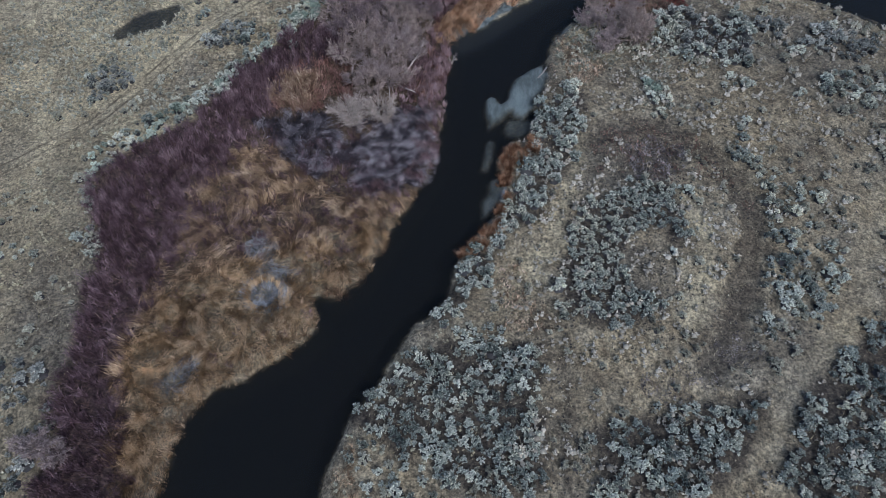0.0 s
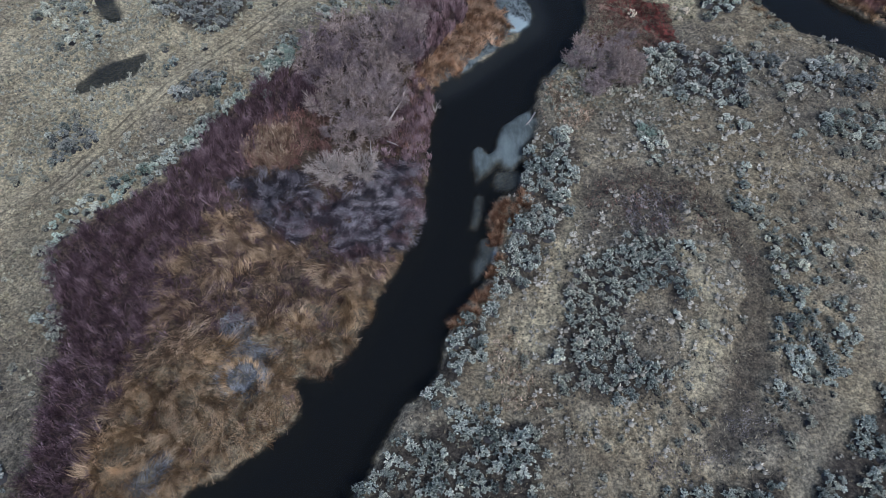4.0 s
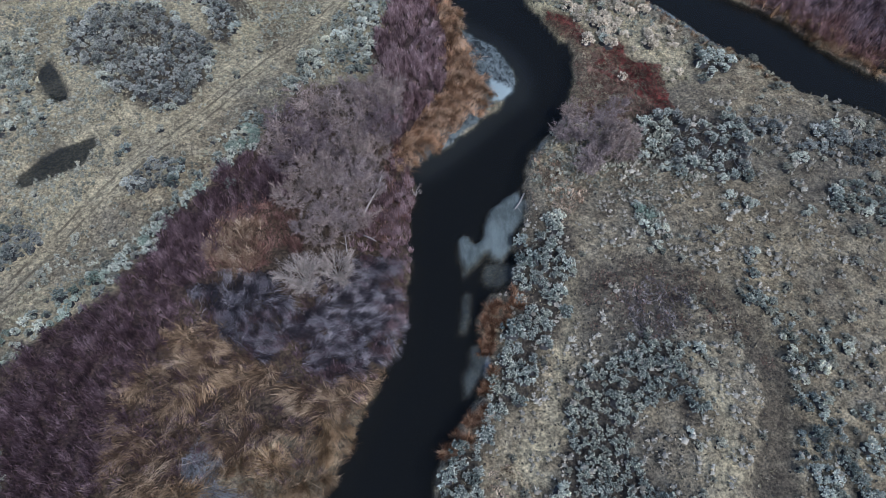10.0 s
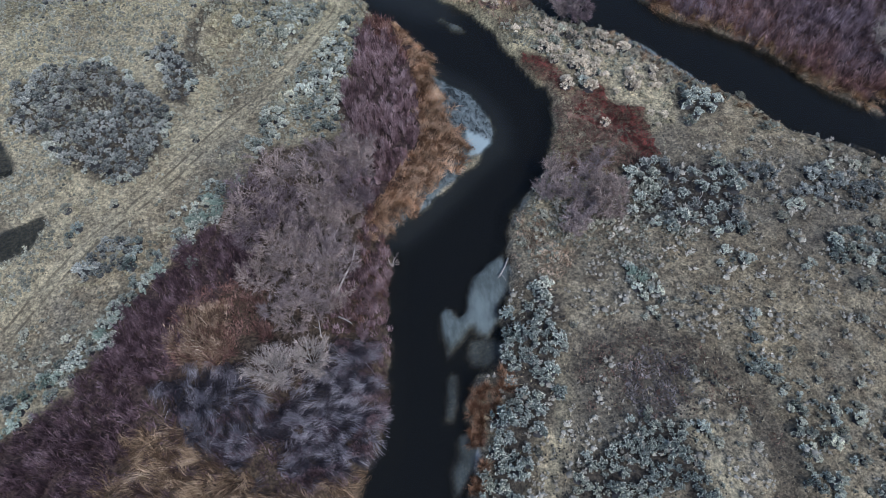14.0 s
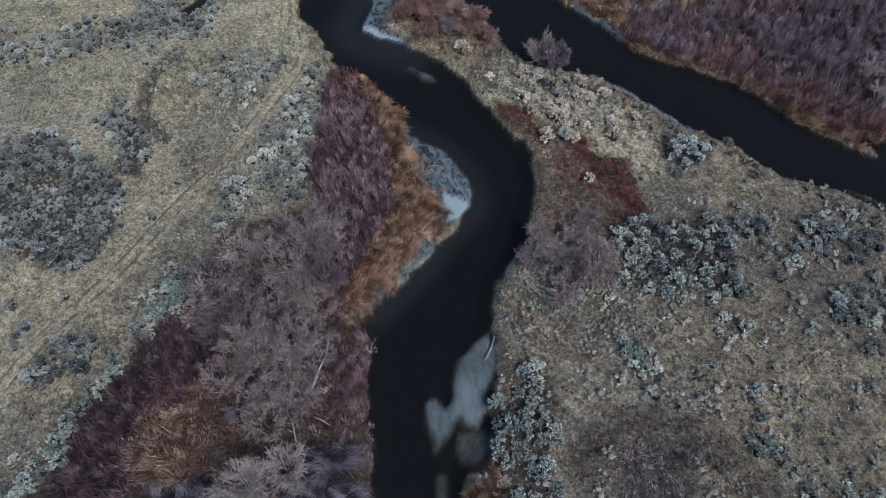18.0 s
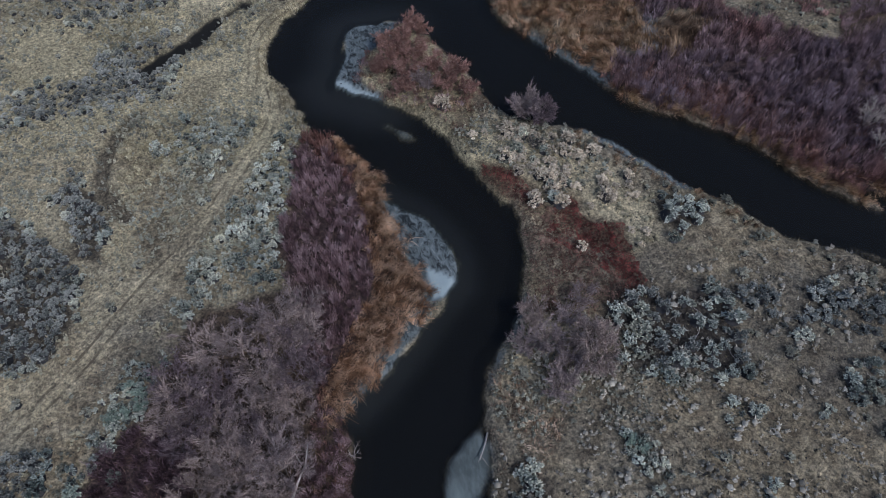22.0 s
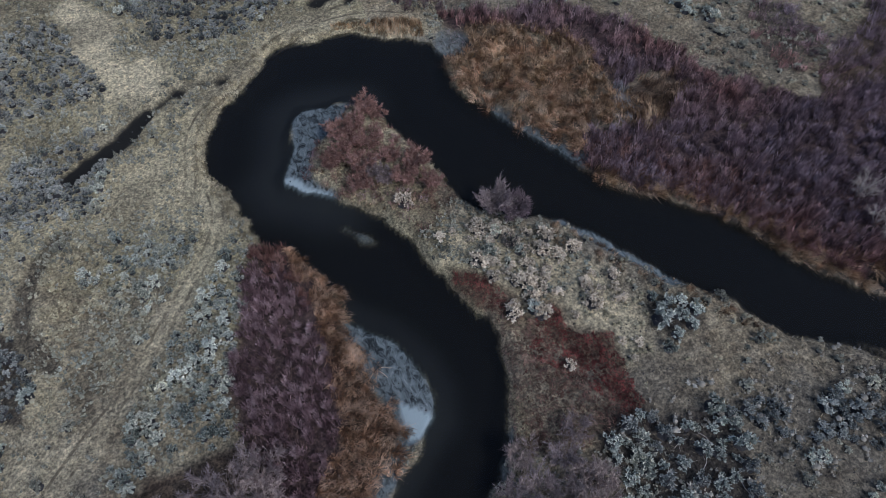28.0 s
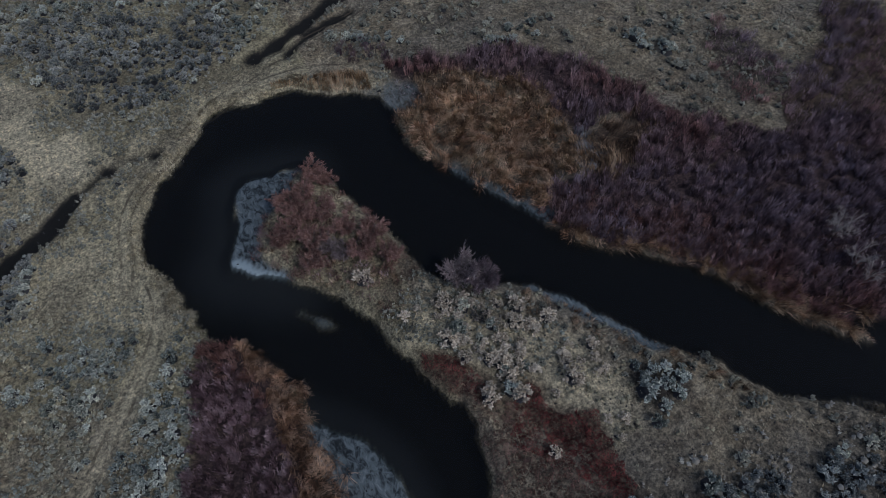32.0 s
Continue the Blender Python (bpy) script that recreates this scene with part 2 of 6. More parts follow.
GROVE = [(-17.1, 110.3), (-9.8, 111.8), (-2.5, 111.3), (0.1, 104.9), (-0.5, 93.5), (0.1, 89.3), (-2.6, 81.6), (-8.7, 74.7), (-19, 76.7), (-25.6, 84.2), (-25.2, 93.7), (-21, 101)]
WILLOW_N = [(1.8, 139.8), (5.8, 139), (8.8, 134), (9.5, 125.4), (9.9, 116.1), (9.0, 111.2), (6.2, 105.7), (2.8, 100.6), (-0.6, 94.7), (-2.0, 99.1), (-3.0, 110.4), (-3.8, 120.5), (-0.9, 129.6)]
FRINGE_N = [(6.6, 139.5), (10, 135.2), (11.9, 128.4), (11.5, 122.4), (13.6, 112.5), (15.5, 108.0), (12.7, 104.6), (7.3, 99.5), (1.7, 93.2), (-0.5, 92.7), (-0.6, 94.7), (2.4, 100.6), (5.5, 105.2), (8.6, 110.4), (9.4, 116.1), (9.2, 124), (8.6, 132)]
REED_E = [(39.7, 170.1), (39.6, 163.0), (42.3, 159.1), (44.4, 155.3), (47.5, 151.0), (49.7, 147.2), (52.3, 145.4), (55.1, 143.2), (57.4, 146.0), (60.8, 148.6), (61.8, 145.6), (64.5, 149.8), (65.7, 156.2), (65.4, 162.1), (63.2, 169.0), (58.2, 172.5), (52.7, 175.3), (46.8, 176.7), (45.7, 170.9), (43.1, 169.6)]
WILLOW_E = [(55.1, 143.2), (57.6, 145.3), (61.5, 145.1), (66.2, 143.4), (70.1, 143.2), (73.3, 145.9), (75.3, 143.2), (82.4, 139.3), (88.6, 147.1), (93.8, 141.7), (100.0, 139.4), (106.1, 139.9), (113, 137.9), (118, 126), (106, 108), (92, 102.5), (85.2, 107.5), (79.8, 112.6), (74.5, 119.5), (71.8, 123.5), (65.3, 130.6), (59.9, 133.9), (56.9, 137.2), (54.4, 139.9)]
FRINGE_E = [(54, 138.7), (57.3, 133.5), (63.3, 130.4), (64.1, 128.3), (68.5, 126), (71, 122.1), (73.4, 118.5), (74.9, 115.1), (78.6, 110.9), (84, 105.9), (86.4, 109), (80.7, 113.8), (75.2, 121.3), (70, 128.5), (66.1, 132), (58.4, 135.7)]
WILLOW_E2 = [(44.0, 180.9), (50.3, 180.2), (55.6, 176.9), (60.6, 178.1), (66.1, 175.2), (70.7, 172.7), (74.4, 168.9), (77.1, 163.1), (79.9, 158.2), (81.4, 153.3), (83.8, 149.8), (88.6, 147.1), (81.5, 139.6), (75.3, 143.2), (73.2, 146.6), (78.4, 150.1), (76.2, 153.8), (72.4, 156.6), (66.2, 153.2), (65.7, 156.2), (65.4, 162.1), (62.6, 167.7), (58.2, 172.5), (52.7, 175.3), (44.9, 177.4)]
REED_NORTH = [(23.8, 184.3), (27.7, 183.6), (31.7, 182.8), (35.6, 181.8), (38.9, 179.0), (38.8, 176.8), (32.7, 179.0), (27.2, 181.7)]
WILLOW_NORTH = [(36.7, 188.6), (41.3, 189.5), (45.5, 185.3), (44.1, 182.8), (39.5, 183.9), (36.2, 185.4)]
ISLE = [(22.1, 164.2), (24.7, 165.0), (26.6, 162.4), (26.6, 158.6), (29.3, 152.1), (31.1, 144.0), (32.0, 141.5), (26.7, 136.1), (22.7, 139.6), (18.6, 143.2), (14.6, 147.3), (12.1, 151.0), (14.1, 156.0), (16.5, 158.6)]
RED_LOW = [(39.2, 118.4), (40.3, 117.2), (40.1, 115.1), (41.2, 113.1), (44.4, 111.5), (44.3, 109.1), (44.1, 106.4), (44.6, 104.3), (45.3, 102.2), (44.0, 101.2), (41.6, 103.2), (40.0, 107.5), (36.0, 110.6), (34.3, 112.8), (36.5, 116.0)]
RED_LOW2 = [(28.0, 127.9), (29.8, 126.6), (31.5, 124.6), (33.2, 121.8), (34.4, 118.6), (33.0, 118.4), (31.5, 120.9), (29.7, 122.3), (28.3, 125.0)]
BROWN_LOW = [(32.5, 121.8), (34.4, 117.6), (36.5, 116.0), (37.6, 110.6), (41, 107.5), (41.6, 103.2), (44.0, 101.2), (40.6, 101.4), (36.9, 100.0), (33.8, 99.7), (27.6, 102.0), (29.1, 107.1), (31.3, 112.3), (31.7, 117.0), (31.2, 120.5)]
TUFT_R = [(8.4, 64), (9.4, 67.4), (14.5, 70.9), (14.8, 68), (10.9, 62.4), (8.7, 61.3)]
TUFT_R2 = [(7.6, 56.1), (8.5, 58.7), (10.2, 58.6), (9.2, 55.6)]
TUFT_R3 = [(1.5, 47.3), (3.7, 50.7), (7.3, 54.8), (8.6, 54.1), (5.3, 48.8)]
PEN_GRASS = [(43.4, 131.6), (46.6, 130.6), (52.7, 122.4), (62.2, 112.1), (66, 105.5), (62.9, 106.1), (56.7, 114.8), (49.8, 121.8), (43.7, 127.8)]
GREY_RING = [(-26.9, 42.1), (-26.2, 45.3), (-23.1, 45.1), (-21.1, 42.8), (-21.9, 39.7), (-24.5, 39.2)]
GREY_FAN = [(-28.6, 50.3), (-26.4, 52.9), (-24, 50.8), (-24, 46.9), (-21.1, 46), (-22.3, 43.9), (-25.3, 46.3), (-27.2, 47.9)]
FROST_TIP = [(15.7, 111.8), (19.4, 108.8), (16.7, 106.6), (14.9, 105.7), (15.9, 108.3)]
FROST_TIP2 = [(7.4, 152.0), (9.4, 152.5), (10.9, 151.4), (11.7, 149.5), (14.5, 147.0), (15.8, 145.5), (13.5, 146.4), (11.4, 148.2), (8.0, 150.3)]
BANK_MUD = [(25.8, 104), (28.5, 104.4), (26.7, 99.4), (22.4, 95.7), (19.9, 92.7), (19.8, 94.4), (21, 96.4), (23.6, 97.2)]
PEN_PALE = [(29.8, 135.5), (34.9, 134.9), (41.7, 127.4), (47.9, 121.5), (51.1, 115.7), (49.4, 109.1), (44.5, 105.8), (44.8, 111.5), (39.8, 114.8), (40.4, 120.1), (35.4, 124.5), (28.4, 128.8), (27, 132.2)]
ISLE_BROWN = [(30.8, 142.4), (33.2, 140.6), (30.6, 137.7), (27.9, 133.7), (25.8, 133.5), (26.4, 137.2), (27.2, 141.5)]
NW_PALE = [(-16.6, 161.8), (-7.7, 163.8), (-3.1, 157.4), (-0.4, 151.3), (1.9, 144.5), (-1.7, 142.5), (-7, 145.3), (-17.2, 150.7), (-24.4, 150.9), (-21.1, 154.1)]
N_PALE = [(-19.6, 202.9), (-14.6, 196.3), (-10.3, 184.8), (-3.9, 179.4), (3.6, 181.5), (9, 176.5), (2.1, 173), (-6.5, 173.1), (-16.9, 167.2), (-21.6, 167.1)]
SW_PALE = [(-79.1, 95), (-61.1, 99.5), (-45.8, 94.9), (-37.4, 99.5), (-50.5, 81), (-60.9, 74.6), (-69.8, 68.7)]
HULL_W = [(-46.9, 14.7), (-45.9, 21.1), (-48.3, 26.7), (-47.6, 32.6), (-49.1, 41.6), (-48.2, 49.8), (-51.1, 55.7), (-53.2, 61.9), (-47.4, 68.1), (-41.4, 73.4), (-36, 79), (-34.1, 84.9), (-27.2, 94.5), (-24.7, 96.7), (-20.4, 98.2), (-21, 100.2), (-17.1, 109.3), (-9.8, 111.3), (-3.6, 112), (-2.7, 122), (0.1, 132.9), (4.1, 138.6), (6.6, 139.5), (10, 134.3), (11.7, 128), (11.8, 119.1), (15.5, 108.4), (7.3, 99.7), (1.1, 93.1), (0.6, 85.3), (1.1, 89.5), (-0.3, 75.8), (-0.8, 68.6), (-4.1, 59.2), (-6.9, 54.1), (-11.3, 45.1), (-14.2, 42), (-18.1, 41.2), (-17.1, 37.8), (-21.4, 32.6), (-29.1, 28.8), (-32.8, 21.1), (-33.2, 15.8)]
BANK_BROWN = [(20.2, 92.6), (23.5, 93.7), (24.6, 89.2), (27, 84.6), (23.6, 80.6), (18.9, 82.3), (18.5, 86.3)]
WILLOW_W3 = [(-52.2, 58.9), (-40.2, 70.9), (-26.6, 72.1), (-20.3, 64), (-30.6, 54.3), (-33.7, 46.8), (-40.1, 35), (-46, 35.3)]
N_PALE2 = [(-25.9, 206.8), (-19.7, 205.4), (-15.1, 196.8), (-14.6, 187.0), (-5.7, 184.4), (-5.0, 179.9), (-9.7, 175.9), (-16.6, 173.9), (-16.9, 180.8), (-21.5, 190.2), (-24.0, 200.7)]
TUFT_P = [(6.9, 46.4), (11.3, 47.2), (12.1, 42.8), (13.6, 37.4), (9.8, 37.4), (7.5, 42)]
BLUE_A = [(24, 30.3), (29.3, 32), (34.6, 29.9), (31.9, 27.4), (25.7, 27.8)]
BLUE_B = [(35.4, 33.7), (38.8, 35.6), (41.2, 33.6), (38.5, 31.4)]
TUFT_S = [(-12.9, 14.7), (-13, 19.1), (-11.8, 21.7), (-10.8, 21.1), (-11.2, 17.8), (-8.7, 14.7)]
SAGE_A = [(-11.4, 25.2), (-4.7, 32.6), (1.2, 35.7), (5.7, 36.5), (12.6, 34.9), (11.8, 15.9), (6.2, 15.3), (-5.7, 21.1)]
SAGE_B = [(18.3, 23.8), (27.7, 26.6), (40.7, 28), (37.5, 21), (30.2, 15.2), (17.2, 15.3)]
SAGE_C = [(42.7, 25.1), (50.6, 32.5), (59.3, 38.9), (61.2, 28), (56, 14.6), (39.2, 14.6)]
SAGE_RING = [(18.6, 53.5), (21.5, 57.6), (29.7, 61.3), (35.8, 59.7), (35.6, 51.6), (32.7, 49.7), (32.6, 53.5), (27.6, 53), (25.7, 48.7), (26.5, 43.3), (29.8, 40.2), (25.9, 37.3), (20.8, 38.1), (16.3, 39), (16.8, 44.2)]
SAGE_BANK = [(14.4, 75.8), (20.6, 82.2), (23.5, 78.3), (21.6, 69.7), (18.8, 64), (14.7, 56.6), (9.4, 51.6), (6.8, 46.9), (3.5, 40.7), (-1.8, 36.5), (1.2, 44.2), (7.8, 51.6), (10.2, 58.6), (12.7, 64)]
SAGE_D = [(46.4, 59.6), (49, 53.5), (51.7, 48.7), (47.4, 36.5), (42, 35.7), (44.9, 48.7)]
SAGE_E = [(38.9, 102.3), (42.7, 102.9), (45.5, 100.3), (49.9, 99.7), (55.6, 97.7), (53.6, 90.4), (51.3, 86.7), (46.8, 88.3), (41.9, 88.9), (38.1, 90.5), (37.6, 94.7), (36.8, 98.1)]
SAGE_F = [(56.8, 98.7), (60.1, 97.7), (62.8, 93.4), (67.7, 96.1), (77.5, 93.6), (76.4, 90.5), (72.2, 86.8), (67.3, 87.5), (65.3, 90.9), (61.1, 89.4), (57.3, 93.1), (55.2, 94.5)]
SAGE_G = [(59.4, 79.8), (62.6, 83.1), (65.7, 84.2), (78.3, 82.8), (75.3, 77.5), (64.9, 79.0)]
SAGE_H = [(-58.1, 130.5), (-54.2, 134.8), (-43.7, 134.8), (-36.3, 127.5), (-32.1, 121.7), (-32.3, 114.4), (-34.4, 108.9), (-39.4, 107.9), (-46.9, 112.9), (-50.3, 118.0), (-57.1, 121.4)]
SAGE_I = [(-36.7, 136.0), (-34.7, 141.7), (-31.3, 136.0), (-28.0, 130.5), (-29.4, 122.7), (-32.3, 124.3), (-33.8, 131.3)]
SAGE_J = [(-58, 157), (-47.0, 158.5), (-41.9, 161.3), (-35.4, 161.2), (-29.9, 165.6), (-23.1, 165.5), (-16.3, 163.8), (-19.3, 160.2), (-21.2, 157.8), (-19.3, 154.6), (-24.9, 153.2), (-28.7, 156.1), (-34.0, 153.4), (-41.2, 153.8), (-58, 152)]
SAGE_K = [(-28.6, 99.6), (-27.1, 102.5), (-24.8, 105.4), (-21.5, 107.1), (-18.8, 105.7), (-20.4, 100.5), (-21.9, 97.7), (-25.2, 97.1)]
SAGE_L = [(-55.4, 68.5), (-47.6, 73.1), (-38.9, 81), (-32.6, 88.8), (-26.4, 95.1), (-21.6, 103.2), (-18.7, 101.7), (-25.4, 93.8), (-35.1, 82.7), (-45.1, 72.1), (-53.6, 61.9)]
SAGE_M = [(51.9, 114.6), (54.3, 114.2), (56.9, 112.8), (59.0, 112.0), (57.9, 108.9), (54.3, 108.6), (52.7, 107.2), (51.2, 108.9), (51.1, 112.3)]
SAGE_N = [(33.4, 133.3), (38.5, 132.7), (40.4, 120.1), (38.1, 116.7), (34.2, 119.3), (33.9, 125)]
SAGE_O = [(47.2, 82.4), (50.1, 83.4), (51.9, 81.7), (50.4, 80.1), (47.4, 80.7)]
SAGE_P = [(-26.5, 220.3), (8.4, 227.6), (29.4, 206.9), (22.9, 194.1), (9.7, 188.8), (1.9, 187.8), (-10.2, 203.5)]
SAGE_Q = [(85.9, 170.5), (90.9, 172.9), (99.4, 170.7), (94.8, 165.5), (89.3, 164.2), (86.2, 167.0)]
SAGE_R = [(35.3, 124.8), (40.5, 119.7), (35.8, 117), (34.4, 120.1)]
SAGE_S = [(-16.6, 136.9), (-8.2, 139.1), (-2.5, 139.3), (3.5, 142.2), (0.7, 133.4), (-3.2, 121), (-12.6, 121.8), (-9.6, 130.5)]
SAGE_T = [(-59.8, 84.5), (-53.7, 86.1), (-51.1, 81.9), (-56.6, 78.4), (-58.4, 79.5)]
SAGE_U = [(-33.4, 164.9), (-19.7, 171.6), (-16.4, 166.6), (-20.9, 160.8), (-25.1, 153.3), (-32.9, 151.7)]
SAGE_V = [(-62.7, 35.8), (-53.2, 34.2), (-47.9, 28.9), (-48.3, 21.1), (-48.4, 15.3), (-54.9, 15.3)]
SAGE_W = [(-70.2, 55.7), (-60.1, 55.2), (-58.2, 47), (-66.2, 45.2)]
SAGE_X = [(-22.2, 142.2), (-17.3, 148.6), (-9.2, 148.1), (-0.1, 142), (0.2, 133.1), (-4.8, 119.3), (-12.7, 110.3), (-20.4, 111.4), (-16.7, 118.6), (-10.9, 129.5), (-13.3, 137.5)]
SAGE_AA = [(45.1, 73.7), (49.5, 74.4), (48.3, 66), (45.6, 62.6), (43.6, 66.3)]
SAGE_BB = [(46.8, 62.5), (52.5, 62.1), (57.3, 58.4), (53.9, 53.8), (48, 54.2)]
SAGE_CC = [(45.9, 50.5), (54.1, 50.7), (58.7, 44.5), (56.3, 36.6), (42, 37.7)]
SAGE_DD = [(33.3, 83.9), (37.1, 81.5), (38.3, 76.2), (35.3, 74.5), (33.6, 77.6)]
SAGE_EE = [(-73.2, 126.3), (-63.8, 128.7), (-61.6, 115.4), (-69.1, 111.9)]
SAGE_GG = [(-44, 96.4), (-37.2, 97.6), (-33.9, 95.6), (-35.5, 91.8), (-42.2, 90.6)]
SAGE_HH = [(-20.8, 112.8), (-18.2, 116.7), (-14.6, 118.1), (-13.7, 114.8), (-16.3, 111.0), (-19.8, 109.8)]
SAGE_II = [(-13.8, 131.6), (-1.2, 130.7), (-1.5, 121.2), (-6.6, 115.6), (-14.5, 114.8)]
SAGE_JJ = [(-12.6, 14.7), (-12.3, 18.4), (-10.8, 21.7), (-7.2, 23.1), (-0, 21.1), (1, 14.7)]
GROVE_TREES = [(-10.9, 104.5), (-8.4, 100.9), (-5.0, 101.5), (-1.6, 108.4), (-6.1, 96.5), (-10.2, 96.0), (-13.5, 93.5), (-9.5, 93.0), (-8.0, 89.9), (-11.9, 89.5), (-15.1, 101.8), (-17.5, 98.0), (-18.2, 93.2), (-12.7, 86.9), (-8.9, 86.4), (-11.3, 83.2), (-3.2, 104.5), (-2.1, 97.8), (-5.6, 91.5), (-15.0, 89.9), (-9.0, 81.8), (-19.9, 96.3)]
BANK_TREES = [(27.5, 100.5), (28.2, 96.1), (32.3, 98.8), (33.2, 95.4), (29.7, 91.7), (28.0, 89.9), (35.5, 95.1), (35.1, 101.4), (25.4, 96.4), (33.6, 91.8), (30.8, 94)]
PEN_TREES = [(37.2, 135.6), (39.6, 133.2), (37.4, 129.3)]
ISLE_SHRUBS = [(24.2, 161.6), (21.6, 158.3), (18.5, 157.0), (25.6, 160.0), (20.5, 149.3), (17.8, 152.6), (25.1, 149.9), (28.7, 147.4), (26.2, 145.0), (16.0, 151.6), (19.5, 145.9), (22.9, 153.6), (29.8, 143.0), (20.0, 154.5)]
FAR_TREES = [(90.8, 121.7), (89.6, 116.1), (90.5, 121.2), (88.9, 113.6), (68.3, 153.9), (67.2, 147.3)]
STUMP = [(1.5, 88)]
LOG_A = [(-6.4, 83.3), (-5.0, 85.8), (-3.9, 87.3), (-3.2, 89.7)]
LOG_B = [(-6.2, 79.9), (-5.4, 79.3), (-4.5, 78.4)]
LOG_C = [(-8.6, 77.3), (-8.8, 79.8)]
LOG_D = [(18, 87), (17.1, 85.3), (16.2, 83.9)]
LOG_E = [(11.6, 121.2), (12, 119.7), (12.4, 118.6)]
LOG_F = [(-25, 50.4), (-26.8, 50.1), (-28.5, 49.6)]
GREENS = [(34.5, 82), (-37.5, 82.1), (-25.2, 99.4), (-23.2, 99.6), (-24.6, 102.6), (-26.8, 98.6), (-26.5, 91.6), (-23.2, 101.5), (35.6, 80.7)]
GROVE_TREES2 = [(-12.6, 99.5), (-8.2, 107.7), (-5.2, 106.1), (-7.2, 98.9), (-3.9, 94.3), (-16.1, 95.7), (-6.2, 86.8), (-6.7, 82.4), (-14.6, 82.1), (-11.7, 79.6), (-18.8, 100.6), (-1.2, 104.2), (-14.1, 105), (-4.4, 89.2), (-16.5, 86.9), (-13, 97), (-10.8, 91.6), (-7, 94.4)]
MOUND = [(-17.4, 49.2)]
RING_MOUND = [(-24.3, 42.2)]
COVE_TUFTS = [(-17.8, 39.8), (-17.5, 38.1), (-18.3, 36.5), (-19.5, 35.6), (-20.6, 36.7), (-19.2, 40.6), (-21.9, 40.4), (-13.9, 42.4), (-15.9, 42.5)]
PALE_BUSHES = [(35.2, 131.6), (33.7, 133.2), (40.3, 130.3), (42.7, 128.9), (45.6, 125.8), (38.3, 125.7), (32.1, 128.0), (33.3, 124.8), (34.4, 128.6), (37.3, 122.4), (39.8, 122.4), (37.5, 120.1), (37.5, 117.5), (34.5, 119.9), (33.7, 118.7), (38.7, 120.9), (45.1, 119.5), (44.7, 117.0), (49.2, 120.0), (43.0, 125.8), (24.9, 141.1), (38.1, 109.6), (41.2, 126.9), (36.0, 123.4)]
BUSH_SW = [(-47.6, 21.2), (-45.4, 20.5), (-49.6, 21.6)]
STICKS = [(47.6, 92.4), (50.4, 95), (47.8, 96.5), (51.3, 90.3), (45.2, 94.2), (53, 96.9)]
SAGE_UU = [(-45.6, 101.3), (-41.9, 100.2), (-36.9, 101.8), (-34.1, 101.0), (-38.1, 98.4), (-42.2, 97.0), (-45.1, 98.4)]
SAGE_VV = [(-1.2, 136.5), (-6.0, 135.0), (-9.0, 125.0), (-8.6, 112.5), (-5.6, 111.0), (-3.6, 122.6)]
DULL_W = [(-52, 146), (-48, 122), (-30, 104), (-20, 100), (-4, 108), (-3, 132), (-14, 138), (-30, 147)]
SAGE_TT = [(-69.3, 124.7), (-64.4, 124.3), (-61.7, 121.3), (-60.2, 113.0), (-56.9, 108.9), (-58.6, 104.7), (-63.7, 103.9)]
BRUSHLAND = [(-60, 6), (60, 6), (80, 78), (96, 98), (146, 148), (146, 172), (60, 208), (-24, 238), (-54, 212), (-92, 110), (-90, 92)]
BRUSH_W = [(-27.7, 147.6), (-23.2, 151.6), (-12.5, 150.6), (-5.6, 143.2), (-4.0, 138.8), (-0.4, 137.5), (-2.2, 131.2), (-4.4, 122.5), (-9.4, 115.7), (-21.7, 120.2), (-27.9, 122.5)]
SAGE_SS = [(59.9, 181.8), (69.2, 181.8), (72.2, 178.1), (66.8, 176.7), (60.6, 178.1)]
SAGE_RR = [(34.6, 192.8), (41.0, 191.9), (48.6, 187.7), (51.0, 185.0), (49.2, 183.2), (43.5, 186.1), (36.9, 189.4)]
SAGE_PP = [(-27.5, 164.5), (-22.8, 161.7), (-18.9, 160.8), (-15.9, 158.1), (-18.4, 155.7), (-27.6, 159.1)]
SAGE_OO = [(-19.1, 212.6), (-16.0, 218.0), (-1.9, 214.8), (18, 208), (20.0, 194.8), (10.7, 190.0), (0.8, 186.5), (-7.0, 188.3), (-10.3, 196.1), (-14.6, 204.1)]
SAGE_NN = [(-45, 205), (-27.2, 202.4), (-22.5, 199.8), (-19.2, 189.0), (-13.7, 188.4), (-10.5, 182.9), (-14.5, 177.7), (-22.3, 178.0), (-34, 176), (-48, 186)]
SAGE_MM = [(-8.3, 135.5), (-4.9, 134.7), (-3.5, 131.0), (-6.2, 129.4), (-8.6, 132.2)]
SAGE_LL = [(-15.8, 145.8), (-8.5, 146.6), (-5.9, 144.7), (-8.0, 140.2), (-12.6, 137.7), (-16.9, 138.8)]
PLAIN_NW = [(-75, 74), (-64, 70), (-54, 82), (-43, 97), (-33, 108), (-24, 118), (-24, 128), (-28, 142), (-32, 150), (-55, 150), (-78, 140)]
GREY_COMB = [(-36.0, 30.0), (-34.1, 31.1), (-32.4, 33.3), (-31.0, 31.8), (-33.1, 29.6), (-35.0, 28.9)]
